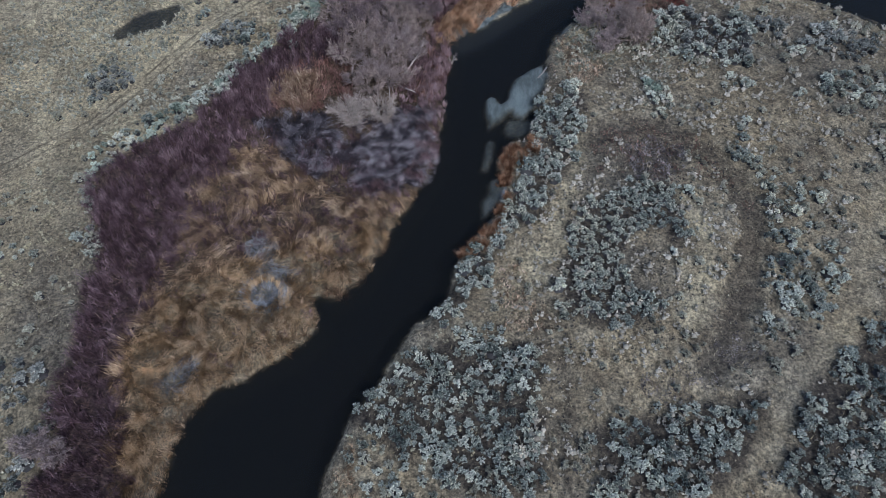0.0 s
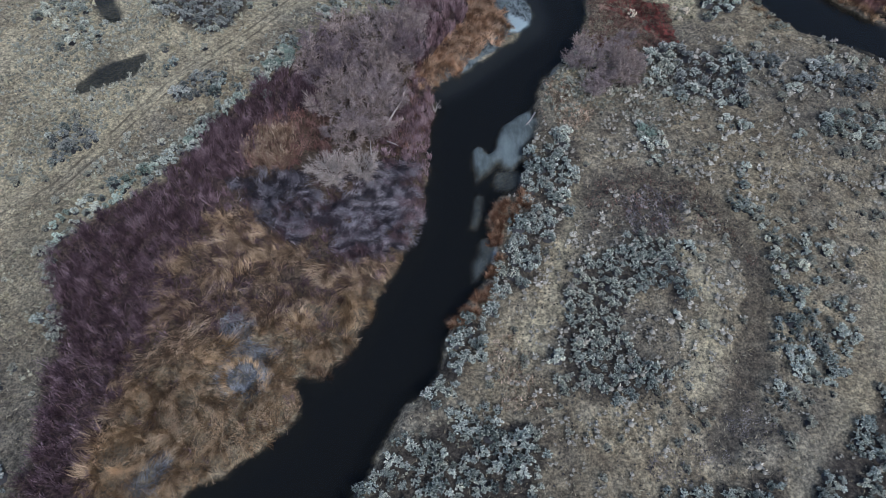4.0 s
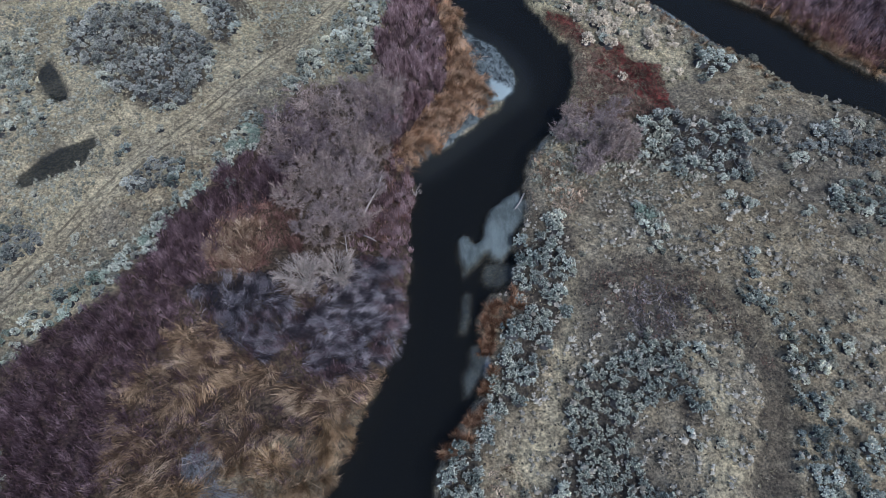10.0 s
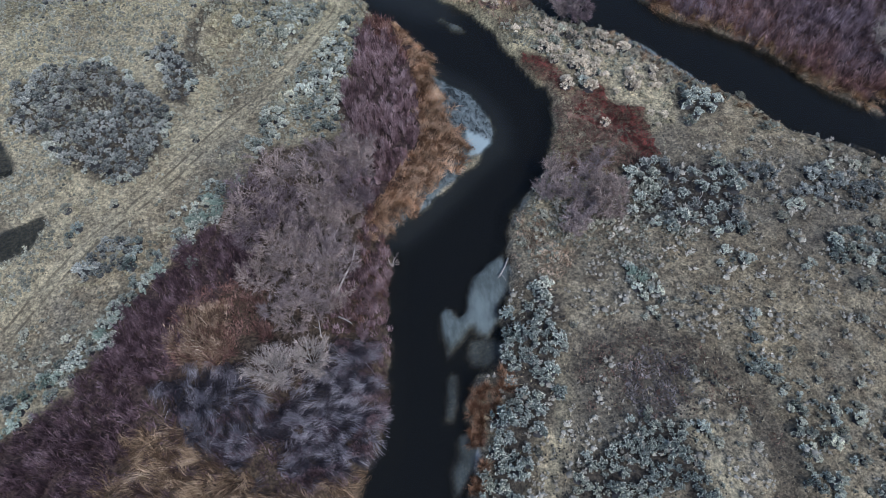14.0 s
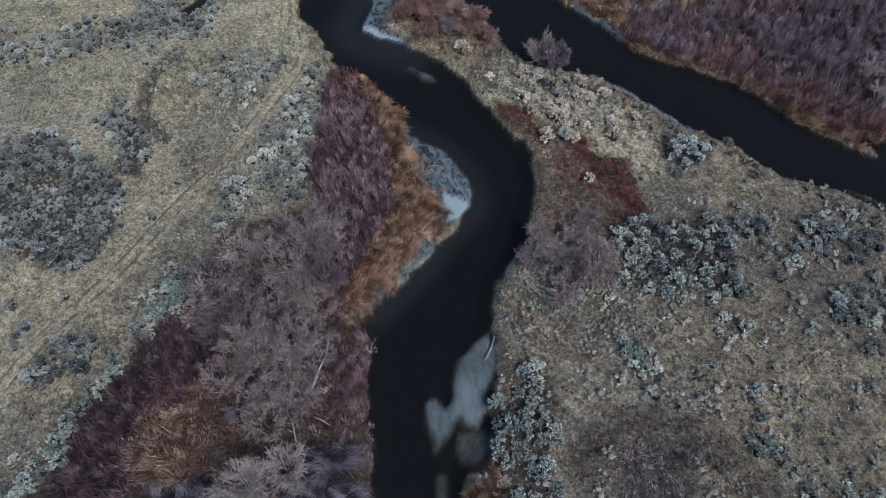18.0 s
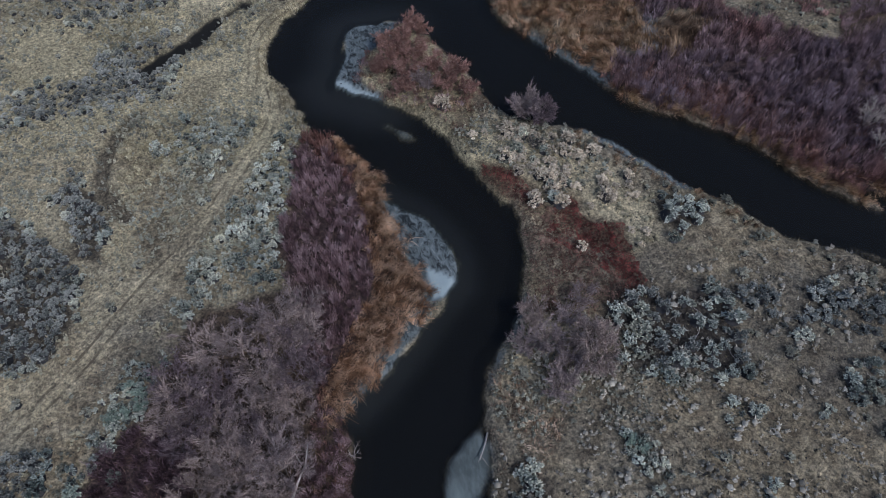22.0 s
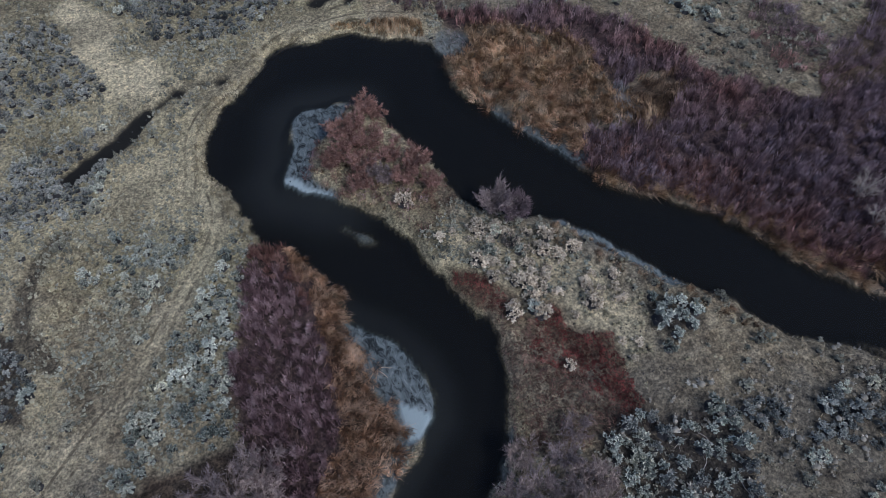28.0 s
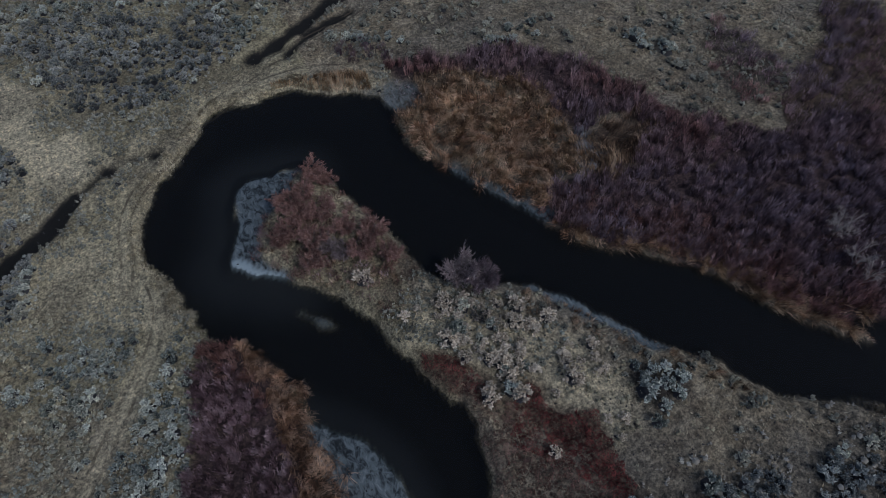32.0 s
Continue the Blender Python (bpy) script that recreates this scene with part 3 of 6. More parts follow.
REED_S = [(-38.2, 14.6), (-38.2, 19.6), (-40.4, 26.9), (-41.0, 31.2), (-39.6, 35.7), (-38.2, 39.6), (-36.2, 43.8), (-32.3, 44.6), (-28.1, 47.2), (-22.1, 48.9), (-17.4, 51.8), (-11.2, 53.6), (-6.2, 55.4), (-9.4, 48.8), (-12.3, 43.9), (-16.7, 42.2), (-19.0, 41.9), (-17.2, 37.0), (-19.6, 34.2), (-22.2, 32.0), (-25.6, 31.0), (-30.7, 28.2), (-32.8, 24.7), (-33.5, 14.9)]
RED_PATCH = [(-6.1, 84.1), (-3.0, 84.6), (0.2, 85.1), (-0.1, 82.4), (-3.3, 80.3), (-6.2, 82.0)]
TAN_LIGHT = [(-28.2, 80.3), (-26.6, 83.5), (-22.1, 83.7), (-21.2, 80.2), (-22.5, 76.3), (-25.4, 76.7), (-27.7, 78.2)]
FOLD_G = [(57.4, 82.0), (60.6, 84.6), (65.3, 85.4), (65.5, 83.9), (60.2, 81.3)]
ISLE_GREY = [(21.8, 147.8), (23.4, 146.0)]
NE_BROWN = [(78.6, 161.8), (87.0, 158.7), (90.5, 149.9), (88.1, 147.9), (82.9, 152.0), (80.5, 157.3)]
NE_DARK2 = [(125.7, 164.8), (134, 160.7), (126, 142), (113, 136), (105.7, 138.4), (99.0, 140.1), (101.4, 145.9), (108.6, 150.7), (118.3, 155.2)]
NE_DARK = [(103.4, 169.2), (107.6, 159.1), (107.7, 152.6), (103.2, 148.2), (97.0, 146.1), (93.8, 153.1), (96.1, 160.1), (99.7, 165.4)]
GREY_E = [(66.1, 153.3), (68.5, 152.4), (66.5, 147.8), (64.6, 146.1), (62.9, 147.8)]
REED_E2 = [(65.4, 151.5), (67.8, 151.3), (72.0, 153.9), (77.5, 154.0), (78.9, 149.9), (73.2, 146.6), (70.4, 143.7), (66.4, 143.9), (63.6, 146.2)]
WORN = [(-13.6, 158.1), (-9.7, 157.9), (-7.7, 158.8), (-7.4, 155.9), (-9.9, 155.1), (-12.7, 156.4)]
TREAD = [(-19.4, 150.5), (-15.7, 151.0), (-10.0, 152.3), (-7.0, 154.4), (-4.8, 158.1), (-4.0, 162.4)]
ROAD_N2 = [(8.3, 179.5), (11.2, 182.1), (16.7, 184.3), (22.0, 185.5), (30.5, 185.9), (38.1, 182.8)]
CREEK_DAMP = [(-11.5, 171.4), (-8.2, 174.0), (-3.8, 176.6), (-1.0, 177.0), (1.1, 175.6), (3.8, 178.3), (5.5, 179.8)]
SHOAL_TIP = [(11.5, 161.2), (10.0, 158.1), (7.0, 156.3), (4.2, 155.4), (6.5, 153.9), (9.7, 155.9)]
BAR_A2 = [(10.8, 75.4), (12.9, 75.3), (14.4, 74.8), (14.4, 72.9), (12.2, 71.6), (10.6, 71.8), (10.0, 73.2)]

WATER = -0.7
RIVER = rounded([(-400, -900), (-60, -60), (-36, 0)] + BANK_OUT_A + BANK_OUT_B + [(170, 66), (400, -20), (1500, -400)]
                + [(1500, -425), (400, -45), (165, 42), (128, 62)] + BANK_IN_B[::-1] + BANK_IN_A[::-1] + [(-15, 0), (-36, -64), (-370, -915)], True)


# ---- materials ----
def material(name, roughness=0.9, specular=0.2):
    m = bpy.data.materials.new(name)
    m.use_nodes = True
    b = m.node_tree.nodes["Principled BSDF"]
    b.inputs["Roughness"].default_value = roughness
    b.inputs["Specular IOR Level"].default_value = specular
    return m, m.node_tree.nodes, m.node_tree.links, b


def noise_tex(n, l, scale, detail=4.0, coord=None, rough_=0.6):
    t = n.new("ShaderNodeTexNoise")
    t.inputs["Scale"].default_value, t.inputs["Detail"].default_value, t.inputs["Roughness"].default_value = scale, detail, rough_
    if coord is None:
        coord = n.new("ShaderNodeTexCoord").outputs["Object"]
    l.new(coord, t.inputs["Vector"])
    return t


def ramp(n, l, source, stops):
    r = n.new("ShaderNodeValToRGB")
    while len(r.color_ramp.elements) < len(stops):
        r.color_ramp.elements.new(0.5)
    for e, (at, c) in zip(r.color_ramp.elements, stops):
        e.position, e.color = at, (*c, 1)
    l.new(source, r.inputs["Fac"])
    return r


def mix(n, l, a, b, fac, mode="MIX"):
    m = n.new("ShaderNodeMix")
    m.data_type, m.blend_type = "RGBA", mode
    for sock, value in ((m.inputs["A"], a), (m.inputs["B"], b), (m.inputs["Factor"], fac)):
        if isinstance(value, (int, float)):
            sock.default_value = value
        elif isinstance(value, tuple):
            sock.default_value = (*value, 1)
        else:
            l.new(value, sock)
    return m.outputs["Result"]


def plant_material(name, stops, patch=0.12, patch_stops=((0.3, (0.6, 0.6, 0.6)), (0.7, (1.25, 1.25, 1.25))), by="tone", roughness=0.85):
    """Colour by the single plant and blade, and by patches of some metres."""
    m, n, l, b = material(name, roughness, 0.15)
    geo = n.new("ShaderNodeNewGeometry")
    if by == "tone":
        a = n.new("ShaderNodeAttribute")
        a.attribute_name = "tone"
        source = a.outputs["Fac"]
    else:
        source = geo.outputs["Random Per Island"]
    r = ramp(n, l, source, stops)
    where = noise_tex(n, l, patch, 3.0, geo.outputs["Position"])
    p = ramp(n, l, where.outputs["Fac"], patch_stops)
    l.new(mix(n, l, r.outputs[0], p.outputs[0], 1.0, "MULTIPLY"), b.inputs["Base Color"])
    return m


M = {}
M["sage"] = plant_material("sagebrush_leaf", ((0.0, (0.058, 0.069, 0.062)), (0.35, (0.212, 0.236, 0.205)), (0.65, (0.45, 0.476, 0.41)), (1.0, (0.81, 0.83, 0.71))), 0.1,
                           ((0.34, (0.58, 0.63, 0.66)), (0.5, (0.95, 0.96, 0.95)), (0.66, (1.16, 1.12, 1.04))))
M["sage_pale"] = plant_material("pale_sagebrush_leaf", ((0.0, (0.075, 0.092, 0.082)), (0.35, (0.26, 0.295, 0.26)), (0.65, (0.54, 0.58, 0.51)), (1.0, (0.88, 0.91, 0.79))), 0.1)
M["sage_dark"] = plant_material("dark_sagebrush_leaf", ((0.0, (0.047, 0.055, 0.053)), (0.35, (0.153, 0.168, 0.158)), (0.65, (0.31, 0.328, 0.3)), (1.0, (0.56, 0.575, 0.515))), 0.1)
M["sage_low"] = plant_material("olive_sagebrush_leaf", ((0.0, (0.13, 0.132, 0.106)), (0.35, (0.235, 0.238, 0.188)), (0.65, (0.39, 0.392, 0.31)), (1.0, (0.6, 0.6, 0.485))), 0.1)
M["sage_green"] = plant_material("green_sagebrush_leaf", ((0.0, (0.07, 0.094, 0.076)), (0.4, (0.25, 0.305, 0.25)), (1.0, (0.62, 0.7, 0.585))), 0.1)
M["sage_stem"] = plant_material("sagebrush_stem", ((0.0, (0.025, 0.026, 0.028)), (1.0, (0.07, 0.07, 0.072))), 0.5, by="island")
M["rabbitbrush"] = plant_material("pale_brush", ((0.0, (0.19, 0.178, 0.125)), (0.5, (0.38, 0.362, 0.265)), (1.0, (0.62, 0.6, 0.465))), 0.07, ((0.36, (0.7, 0.8, 0.92)), (0.62, (1.12, 1.06, 0.92))))
M["pale_twiggy"] = plant_material("grey_brush", ((0.0, (0.2, 0.186, 0.15)), (0.5, (0.42, 0.398, 0.33)), (1.0, (0.7, 0.67, 0.575))), 0.12)
M["cream_brush"] = plant_material("cream_brush", ((0.0, (0.17, 0.145, 0.105)), (0.35, (0.52, 0.455, 0.345)), (1.0, (0.92, 0.83, 0.67))), 0.3)
M["green"] = plant_material("green_leaf", ((0.0, (0.1, 0.142, 0.112)), (1.0, (0.4, 0.48, 0.4))), 0.2)
M["reed"] = plant_material("dry_reed", ((0.0, (0.065, 0.043, 0.03)), (0.4, (0.22, 0.155, 0.1)), (0.75, (0.47, 0.355, 0.235)), (1.0, (0.8, 0.66, 0.48))), 0.11,
                           ((0.3, (0.66, 0.6, 0.6)), (0.48, (0.95, 0.92, 0.9)), (0.7, (1.25, 1.18, 1.08))))
M["reed_orange"] = plant_material("orange_reed", ((0.0, (0.13, 0.066, 0.034)), (0.5, (0.6, 0.38, 0.228)), (1.0, (0.92, 0.69, 0.48))), 0.2)
M["reed_rust"] = plant_material("rust_reed", ((0.0, (0.12, 0.06, 0.035)), (0.5, (0.33, 0.19, 0.11)), (1.0, (0.56, 0.38, 0.25))), 0.2)
M["grey_herb"] = plant_material("grey_herb", ((0.0, (0.1, 0.088, 0.086)), (0.5, (0.235, 0.212, 0.208)), (1.0, (0.42, 0.39, 0.38))), 0.3)
M["grey_hollow"] = plant_material("blue_grey_reed", ((0.0, (0.09, 0.095, 0.105)), (0.5, (0.27, 0.285, 0.3)), (1.0, (0.55, 0.57, 0.58))), 0.3)
M["lavender"] = plant_material("grey_reed", ((0.0, (0.035, 0.032, 0.038)), (0.4, (0.12, 0.108, 0.122)), (0.7, (0.31, 0.285, 0.306)), (1.0, (0.76, 0.72, 0.73))), 0.2, ((0.3, (0.82, 0.82, 0.84)), (0.7, (1.12, 1.12, 1.12))))
M["willow"] = plant_material("willow_twig", ((0.0, (0.042, 0.028, 0.034)), (0.4, (0.108, 0.072, 0.082)), (0.75, (0.228, 0.165, 0.184)), (1.0, (0.385, 0.305, 0.33))), 0.09,
                             ((0.3, (0.66, 0.6, 0.62)), (0.5, (0.94, 0.9, 0.92)), (0.7, (1.18, 1.12, 1.15))))
M["willow_far"] = plant_material("far_willow_twig", ((0.0, (0.043, 0.03, 0.032)), (0.4, (0.215, 0.155, 0.155)), (0.75, (0.41, 0.312, 0.308)), (1.0, (0.62, 0.5, 0.49))), 0.035,
                                 ((0.4, (1.15, 0.9, 0.82)), (0.5, (1.0, 0.93, 0.95)), (0.6, (0.86, 0.9, 1.02))))
M["willow_plum"] = plant_material("plum_willow_twig", ((0.0, (0.07, 0.043, 0.048)), (0.4, (0.215, 0.142, 0.152)), (0.75, (0.41, 0.3, 0.315)), (1.0, (0.62, 0.5, 0.515))), 0.12)
M["willow_red"] = plant_material("red_willow_twig", ((0.0, (0.08, 0.04, 0.034)), (0.5, (0.25, 0.135, 0.112)), (1.0, (0.5, 0.33, 0.28))), 0.15)
M["tan_scrub"] = plant_material("tan_scrub_twig", ((0.0, (0.07, 0.044, 0.03)), (0.35, (0.24, 0.158, 0.105)), (0.7, (0.52, 0.39, 0.275)), (1.0, (0.85, 0.7, 0.54))), 0.25)
M["reed_gold"] = plant_material("golden_reed", ((0.0, (0.11, 0.07, 0.038)), (0.35, (0.33, 0.225, 0.125)), (0.7, (0.63, 0.46, 0.28)), (1.0, (0.9, 0.73, 0.5))), 0.11,
                                ((0.32, (0.76, 0.72, 0.7)), (0.5, (0.96, 0.95, 0.93)), (0.68, (1.16, 1.12, 1.04))))
M["bank_grass"] = plant_material("bank_grass", ((0.0, (0.2, 0.175, 0.115)), (0.5, (0.43, 0.39, 0.27)), (1.0, (0.68, 0.63, 0.46))), 0.1)
M["brown_herb"] = plant_material("red_brown_herb", ((0.0, (0.09, 0.047, 0.037)), (0.5, (0.215, 0.12, 0.093)), (1.0, (0.37, 0.245, 0.195))), 0.3)
M["red_twig"] = plant_material("red_bare_twig", ((0.0, (0.12, 0.062, 0.05)), (0.5, (0.33, 0.19, 0.155)), (1.0, (0.55, 0.38, 0.32))), 0.3, by="island")
M["red_low"] = plant_material("dark_red_herb", ((0.0, (0.07, 0.022, 0.02)), (0.5, (0.185, 0.052, 0.045)), (1.0, (0.27, 0.095, 0.08))), 0.3)
M["brown_low"] = plant_material("brown_herb", ((0.0, (0.08, 0.05, 0.04)), (0.5, (0.17, 0.115, 0.09)), (1.0, (0.33, 0.25, 0.2))), 0.3)
M["grass"] = plant_material("dry_grass", ((0.0, (0.14, 0.12, 0.078)), (0.5, (0.3, 0.265, 0.18)), (1.0, (0.52, 0.47, 0.35))), 0.06, ((0.3, (0.8, 0.85, 0.85)), (0.7, (1.1, 1.05, 0.95))))
M["twig"] = plant_material("bare_twig", ((0.0, (0.13, 0.104, 0.105)), (0.5, (0.31, 0.253, 0.242)), (1.0, (0.52, 0.445, 0.425))), 0.3, by="island")
M["twig_tan"] = plant_material("tan_bare_twig", ((0.0, (0.14, 0.107, 0.097)), (0.5, (0.36, 0.287, 0.256)), (1.0, (0.6, 0.51, 0.46))), 0.3, by="island")
M["twig_plum"] = plant_material("plum_bare_twig", ((0.0, (0.075, 0.056, 0.062)), (0.5, (0.19, 0.146, 0.158)), (1.0, (0.36, 0.295, 0.313))), 0.3, by="island")
M["pale_twig"] = plant_material("pale_twig", ((0.0, (0.2, 0.168, 0.146)), (0.5, (0.41, 0.355, 0.318)), (1.0, (0.64, 0.565, 0.515))), 0.3, by="island")


def bark_material(name, dark, light):
    m, n, l, b = material(name, 0.8, 0.2)
    t = noise_tex(n, l, 6.0, 6.0)
    l.new(ramp(n, l, t.outputs["Fac"], ((0.3, dark), (0.7, light))).outputs[0], b.inputs["Base Color"])
    bump = n.new("ShaderNodeBump")
    bump.inputs["Strength"].default_value = 0.4
    l.new(t.outputs["Fac"], bump.inputs["Height"])
    l.new(bump.outputs[0], b.inputs["Normal"])
    return m


M["bark"] = bark_material("grey_bark", (0.1, 0.085, 0.08), (0.3, 0.27, 0.25))
M["driftwood"] = bark_material("bleached_wood", (0.3, 0.275, 0.25), (0.58, 0.55, 0.51))


def ground_material():
    m, n, l, b = material("river_plain", 0.95, 0.1)
    pos = n.new("ShaderNodeNewGeometry").outputs["Position"]

    def attr(name):
        a = n.new("ShaderNodeAttribute")
        a.attribute_name = name
        return a.outputs["Fac"]
    big = noise_tex(n, l, 0.05, 5.0, pos)
    mid = noise_tex(n, l, 0.35, 6.0, pos, 0.7)
    fine = noise_tex(n, l, 3.2, 8.0, pos, 0.75)
    soil = ramp(n, l, mid.outputs["Fac"], ((0.3, (0.148, 0.118, 0.08)), (0.5, (0.268, 0.231, 0.154)), (0.66, (0.42, 0.37, 0.256))))
    grey = ramp(n, l, mid.outputs["Fac"], ((0.3, (0.124, 0.11, 0.082)), (0.7, (0.29, 0.267, 0.205))))
    f = ramp(n, l, big.outputs["Fac"], ((0.42, (0, 0, 0)), (0.6, (1, 1, 1))))
    c = mix(n, l, soil.outputs[0], grey.outputs[0], f.outputs[0])
    spots = ramp(n, l, fine.outputs["Fac"], ((0.38, (0.35, 0.35, 0.36)), (0.5, (0.92, 0.92, 0.92)), (0.6, (1.5, 1.46, 1.38))))
    straw = ramp(n, l, mid.outputs["Fac"], ((0.3, (0.2, 0.178, 0.11)), (0.5, (0.34, 0.312, 0.19)), (0.66, (0.48, 0.445, 0.285))))
    c = mix(n, l, c, straw.outputs[0], attr("straw"))
    c = mix(n, l, c, (0.56, 0.505, 0.335), attr("pale"))
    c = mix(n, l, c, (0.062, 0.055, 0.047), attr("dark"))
    c = mix(n, l, c, (0.075, 0.052, 0.038), attr("bed_floor"))
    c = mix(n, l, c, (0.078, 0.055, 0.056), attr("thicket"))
    c = mix(n, l, c, spots.outputs[0], 0.9, "MULTIPLY")
    tuft = ramp(n, l, noise_tex(n, l, 1.5, 2.5, pos, 0.65).outputs["Fac"], ((0.36, (0.5, 0.5, 0.52)), (0.5, (0.98, 0.98, 0.98)), (0.6, (1.45, 1.42, 1.36))))
    c = mix(n, l, c, tuft.outputs[0], 0.75, "MULTIPLY")
    drift = n.new("ShaderNodeMapping")
    drift.inputs["Scale"].default_value, drift.inputs["Rotation"].default_value = (1.0, 0.6, 1.0), (0, 0, radians(30))
    l.new(pos, drift.inputs["Vector"])
    sand_noise = noise_tex(n, l, 1.15, 7.0, drift.outputs[0], 0.66)
    sand_noise.inputs["Distortion"].default_value = 0.9
    sand = ramp(n, l, sand_noise.outputs["Fac"], ((0.36, (0.028, 0.034, 0.036)), (0.43, (0.06, 0.072, 0.075)), (0.5, (0.125, 0.15, 0.152)), (0.62, (0.19, 0.224, 0.226)), (0.74, (0.32, 0.36, 0.36))))
    c = mix(n, l, c, sand.outputs[0], attr("sand"))
    c = mix(n, l, c, (0.4, 0.49, 0.5), attr("frost"))
    streak = n.new("ShaderNodeMapping")
    streak.inputs["Scale"].default_value, streak.inputs["Rotation"].default_value = (0.9, 0.4, 1.0), (0, 0, radians(-12))
    l.new(pos, streak.inputs["Vector"])
    silt = ramp(n, l, noise_tex(n, l, 0.6, 4.0, streak.outputs[0]).outputs["Fac"], ((0.35, (0.25, 0.29, 0.295)), (0.5, (0.39, 0.45, 0.46)), (0.65, (0.48, 0.55, 0.565))))
    c = mix(n, l, c, silt.outputs[0], attr("bar"))
    c = mix(n, l, c, mix(n, l, (0.022, 0.022, 0.02), (0.12, 0.132, 0.135), attr("shoal")), attr("mud"))
    # two worn wheel lines, 1.6 m apart
    wob = n.new("ShaderNodeMath")
    wob.operation = "MULTIPLY_ADD"
    l.new(mid.outputs["Fac"], wob.inputs[0])
    wob.inputs[1].default_value = 0.5
    side = n.new("ShaderNodeMath")
    side.operation = "ABSOLUTE"
    l.new(attr("road"), side.inputs[0])
    l.new(side.outputs[0], wob.inputs[2])
    off = n.new("ShaderNodeMath")
    off.operation = "COMPARE"
    l.new(wob.outputs[0], off.inputs[0])
    off.inputs[1].default_value, off.inputs[2].default_value = 1.1, 0.18
    worn = n.new("ShaderNodeMath")
    worn.operation = "MULTIPLY"
    l.new(off.outputs[0], worn.inputs[0])
    l.new(ramp(n, l, noise_tex(n, l, 0.25, 3.0, pos).outputs["Fac"], ((0.4, (0.06, 0.06, 0.06)), (0.58, (0.75, 0.75, 0.75)))).outputs[0], worn.inputs[1])
    c = mix(n, l, c, (0.1, 0.083, 0.058), worn.outputs[0])
    l.new(c, b.inputs["Base Color"])
    bump = n.new("ShaderNodeBump")
    bump.inputs["Strength"].default_value, bump.inputs["Distance"].default_value = 0.7, 0.25
    l.new(fine.outputs["Fac"], bump.inputs["Height"])
    l.new(bump.outputs[0], b.inputs["Normal"])
    return m


def water_material():
    m, n, l, b = material("dark_river_water", 0.08, 0.5)
    out = n["Material Output"]
    clear = n.new("ShaderNodeBsdfTransparent")
    clear.inputs["Color"].default_value = (0.78, 0.79, 0.77, 1)
    gloss = n.new("ShaderNodeBsdfGlossy")
    gloss.inputs["Roughness"].default_value = 0.1
    fres = n.new("ShaderNodeFresnel")
    fres.inputs["IOR"].default_value = 1.34
    ripple = noise_tex(n, l, 1.2, 4.0)
    bump = n.new("ShaderNodeBump")
    bump.inputs["Strength"].default_value, bump.inputs["Distance"].default_value = 0.12, 0.05
    l.new(ripple.outputs["Fac"], bump.inputs["Height"])
    l.new(bump.outputs[0], gloss.inputs["Normal"])
    l.new(bump.outputs[0], fres.inputs["Normal"])
    s = n.new("ShaderNodeMixShader")
    l.new(fres.outputs[0], s.inputs[0])
    l.new(clear.outputs[0], s.inputs[1])
    l.new(gloss.outputs[0], s.inputs[2])
    l.new(s.outputs[0], out.inputs["Surface"])
    return m


M["ground"], M["water"] = ground_material(), water_material()


# ---- ground: one sheet to the horizon ----
def axis(a, b, d):
    core = np.arange(a, b + d / 2, d)
    far = np.cumsum(1.5 * 1.35 ** np.arange(22))
    return np.concatenate([a - far[::-1], core, b + far])


STEP = 0.56
GX, GY = axis(-105, 155, STEP), axis(-5, 245, STEP)
X, Y = np.meshgrid(GX, GY)
near = (X > -110) & (X < 160) & (Y > -10) & (Y < 250)


def area(poly, soft=1.0, grow=0.0):
    """0 to 1: how far each point of the sheet lies inside a patch."""
    p = np.array(poly)
    pick = (X > p[:, 0].min() - 6) & (X < p[:, 0].max() + 6) & (Y > p[:, 1].min() - 6) & (Y < p[:, 1].max() + 6)
    out = np.zeros(X.shape)
    wob = (rough(X[pick], Y[pick], 2.5, 3) - 0.5) * 2 * soft
    out[pick] = step(-soft, soft, within(poly, X[pick], Y[pick]) + wob + grow)
    return out


def along(line, width, soft):
    p = np.array(line)
    pick = (X > p[:, 0].min() - 8) & (X < p[:, 0].max() + 8) & (Y > p[:, 1].min() - 8) & (Y < p[:, 1].max() + 8)
    out = np.zeros(X.shape)
    wide = width[pick] if np.ndim(width) else width
    out[pick] = 1 - step(wide - soft, wide + soft, away(rounded(line), X[pick], Y[pick]) + (rough(X[pick], Y[pick], 1.6, 5) - 0.5) * soft * 2)
    return out


shore = -within(RIVER, X, Y)
shore[near] += (rough(X[near], Y[near], 1.8, 11) - 0.5) * 1.0 + (rough(X[near], Y[near], 4.5, 13) - 0.5) * 1.1 * (Y[near] > 148) * (X[near] < 40)
sand = np.maximum.reduce([area(SPIT, 0.5, 0.3), area(ISLE_SAND, 0.5, 0.3), area(STRAND, 0.4, 0.5), area(STRAND_B, 0.4, 0.5), area(MUD_NE, 0.8, 0.2) * 0.8])
bars = np.maximum.reduce([area(BAR_A, 0.45), area(BAR_A2, 0.6) * 0.5, area(BAR_B, 0.4) * 0.55, area(BAR_C, 0.6) * 0.7, area(BAR_D, 0.7) * 0.7])
pond = np.maximum(area(POND_A, 0.5, 0.6), area(POND_B, 0.5, 0.6))
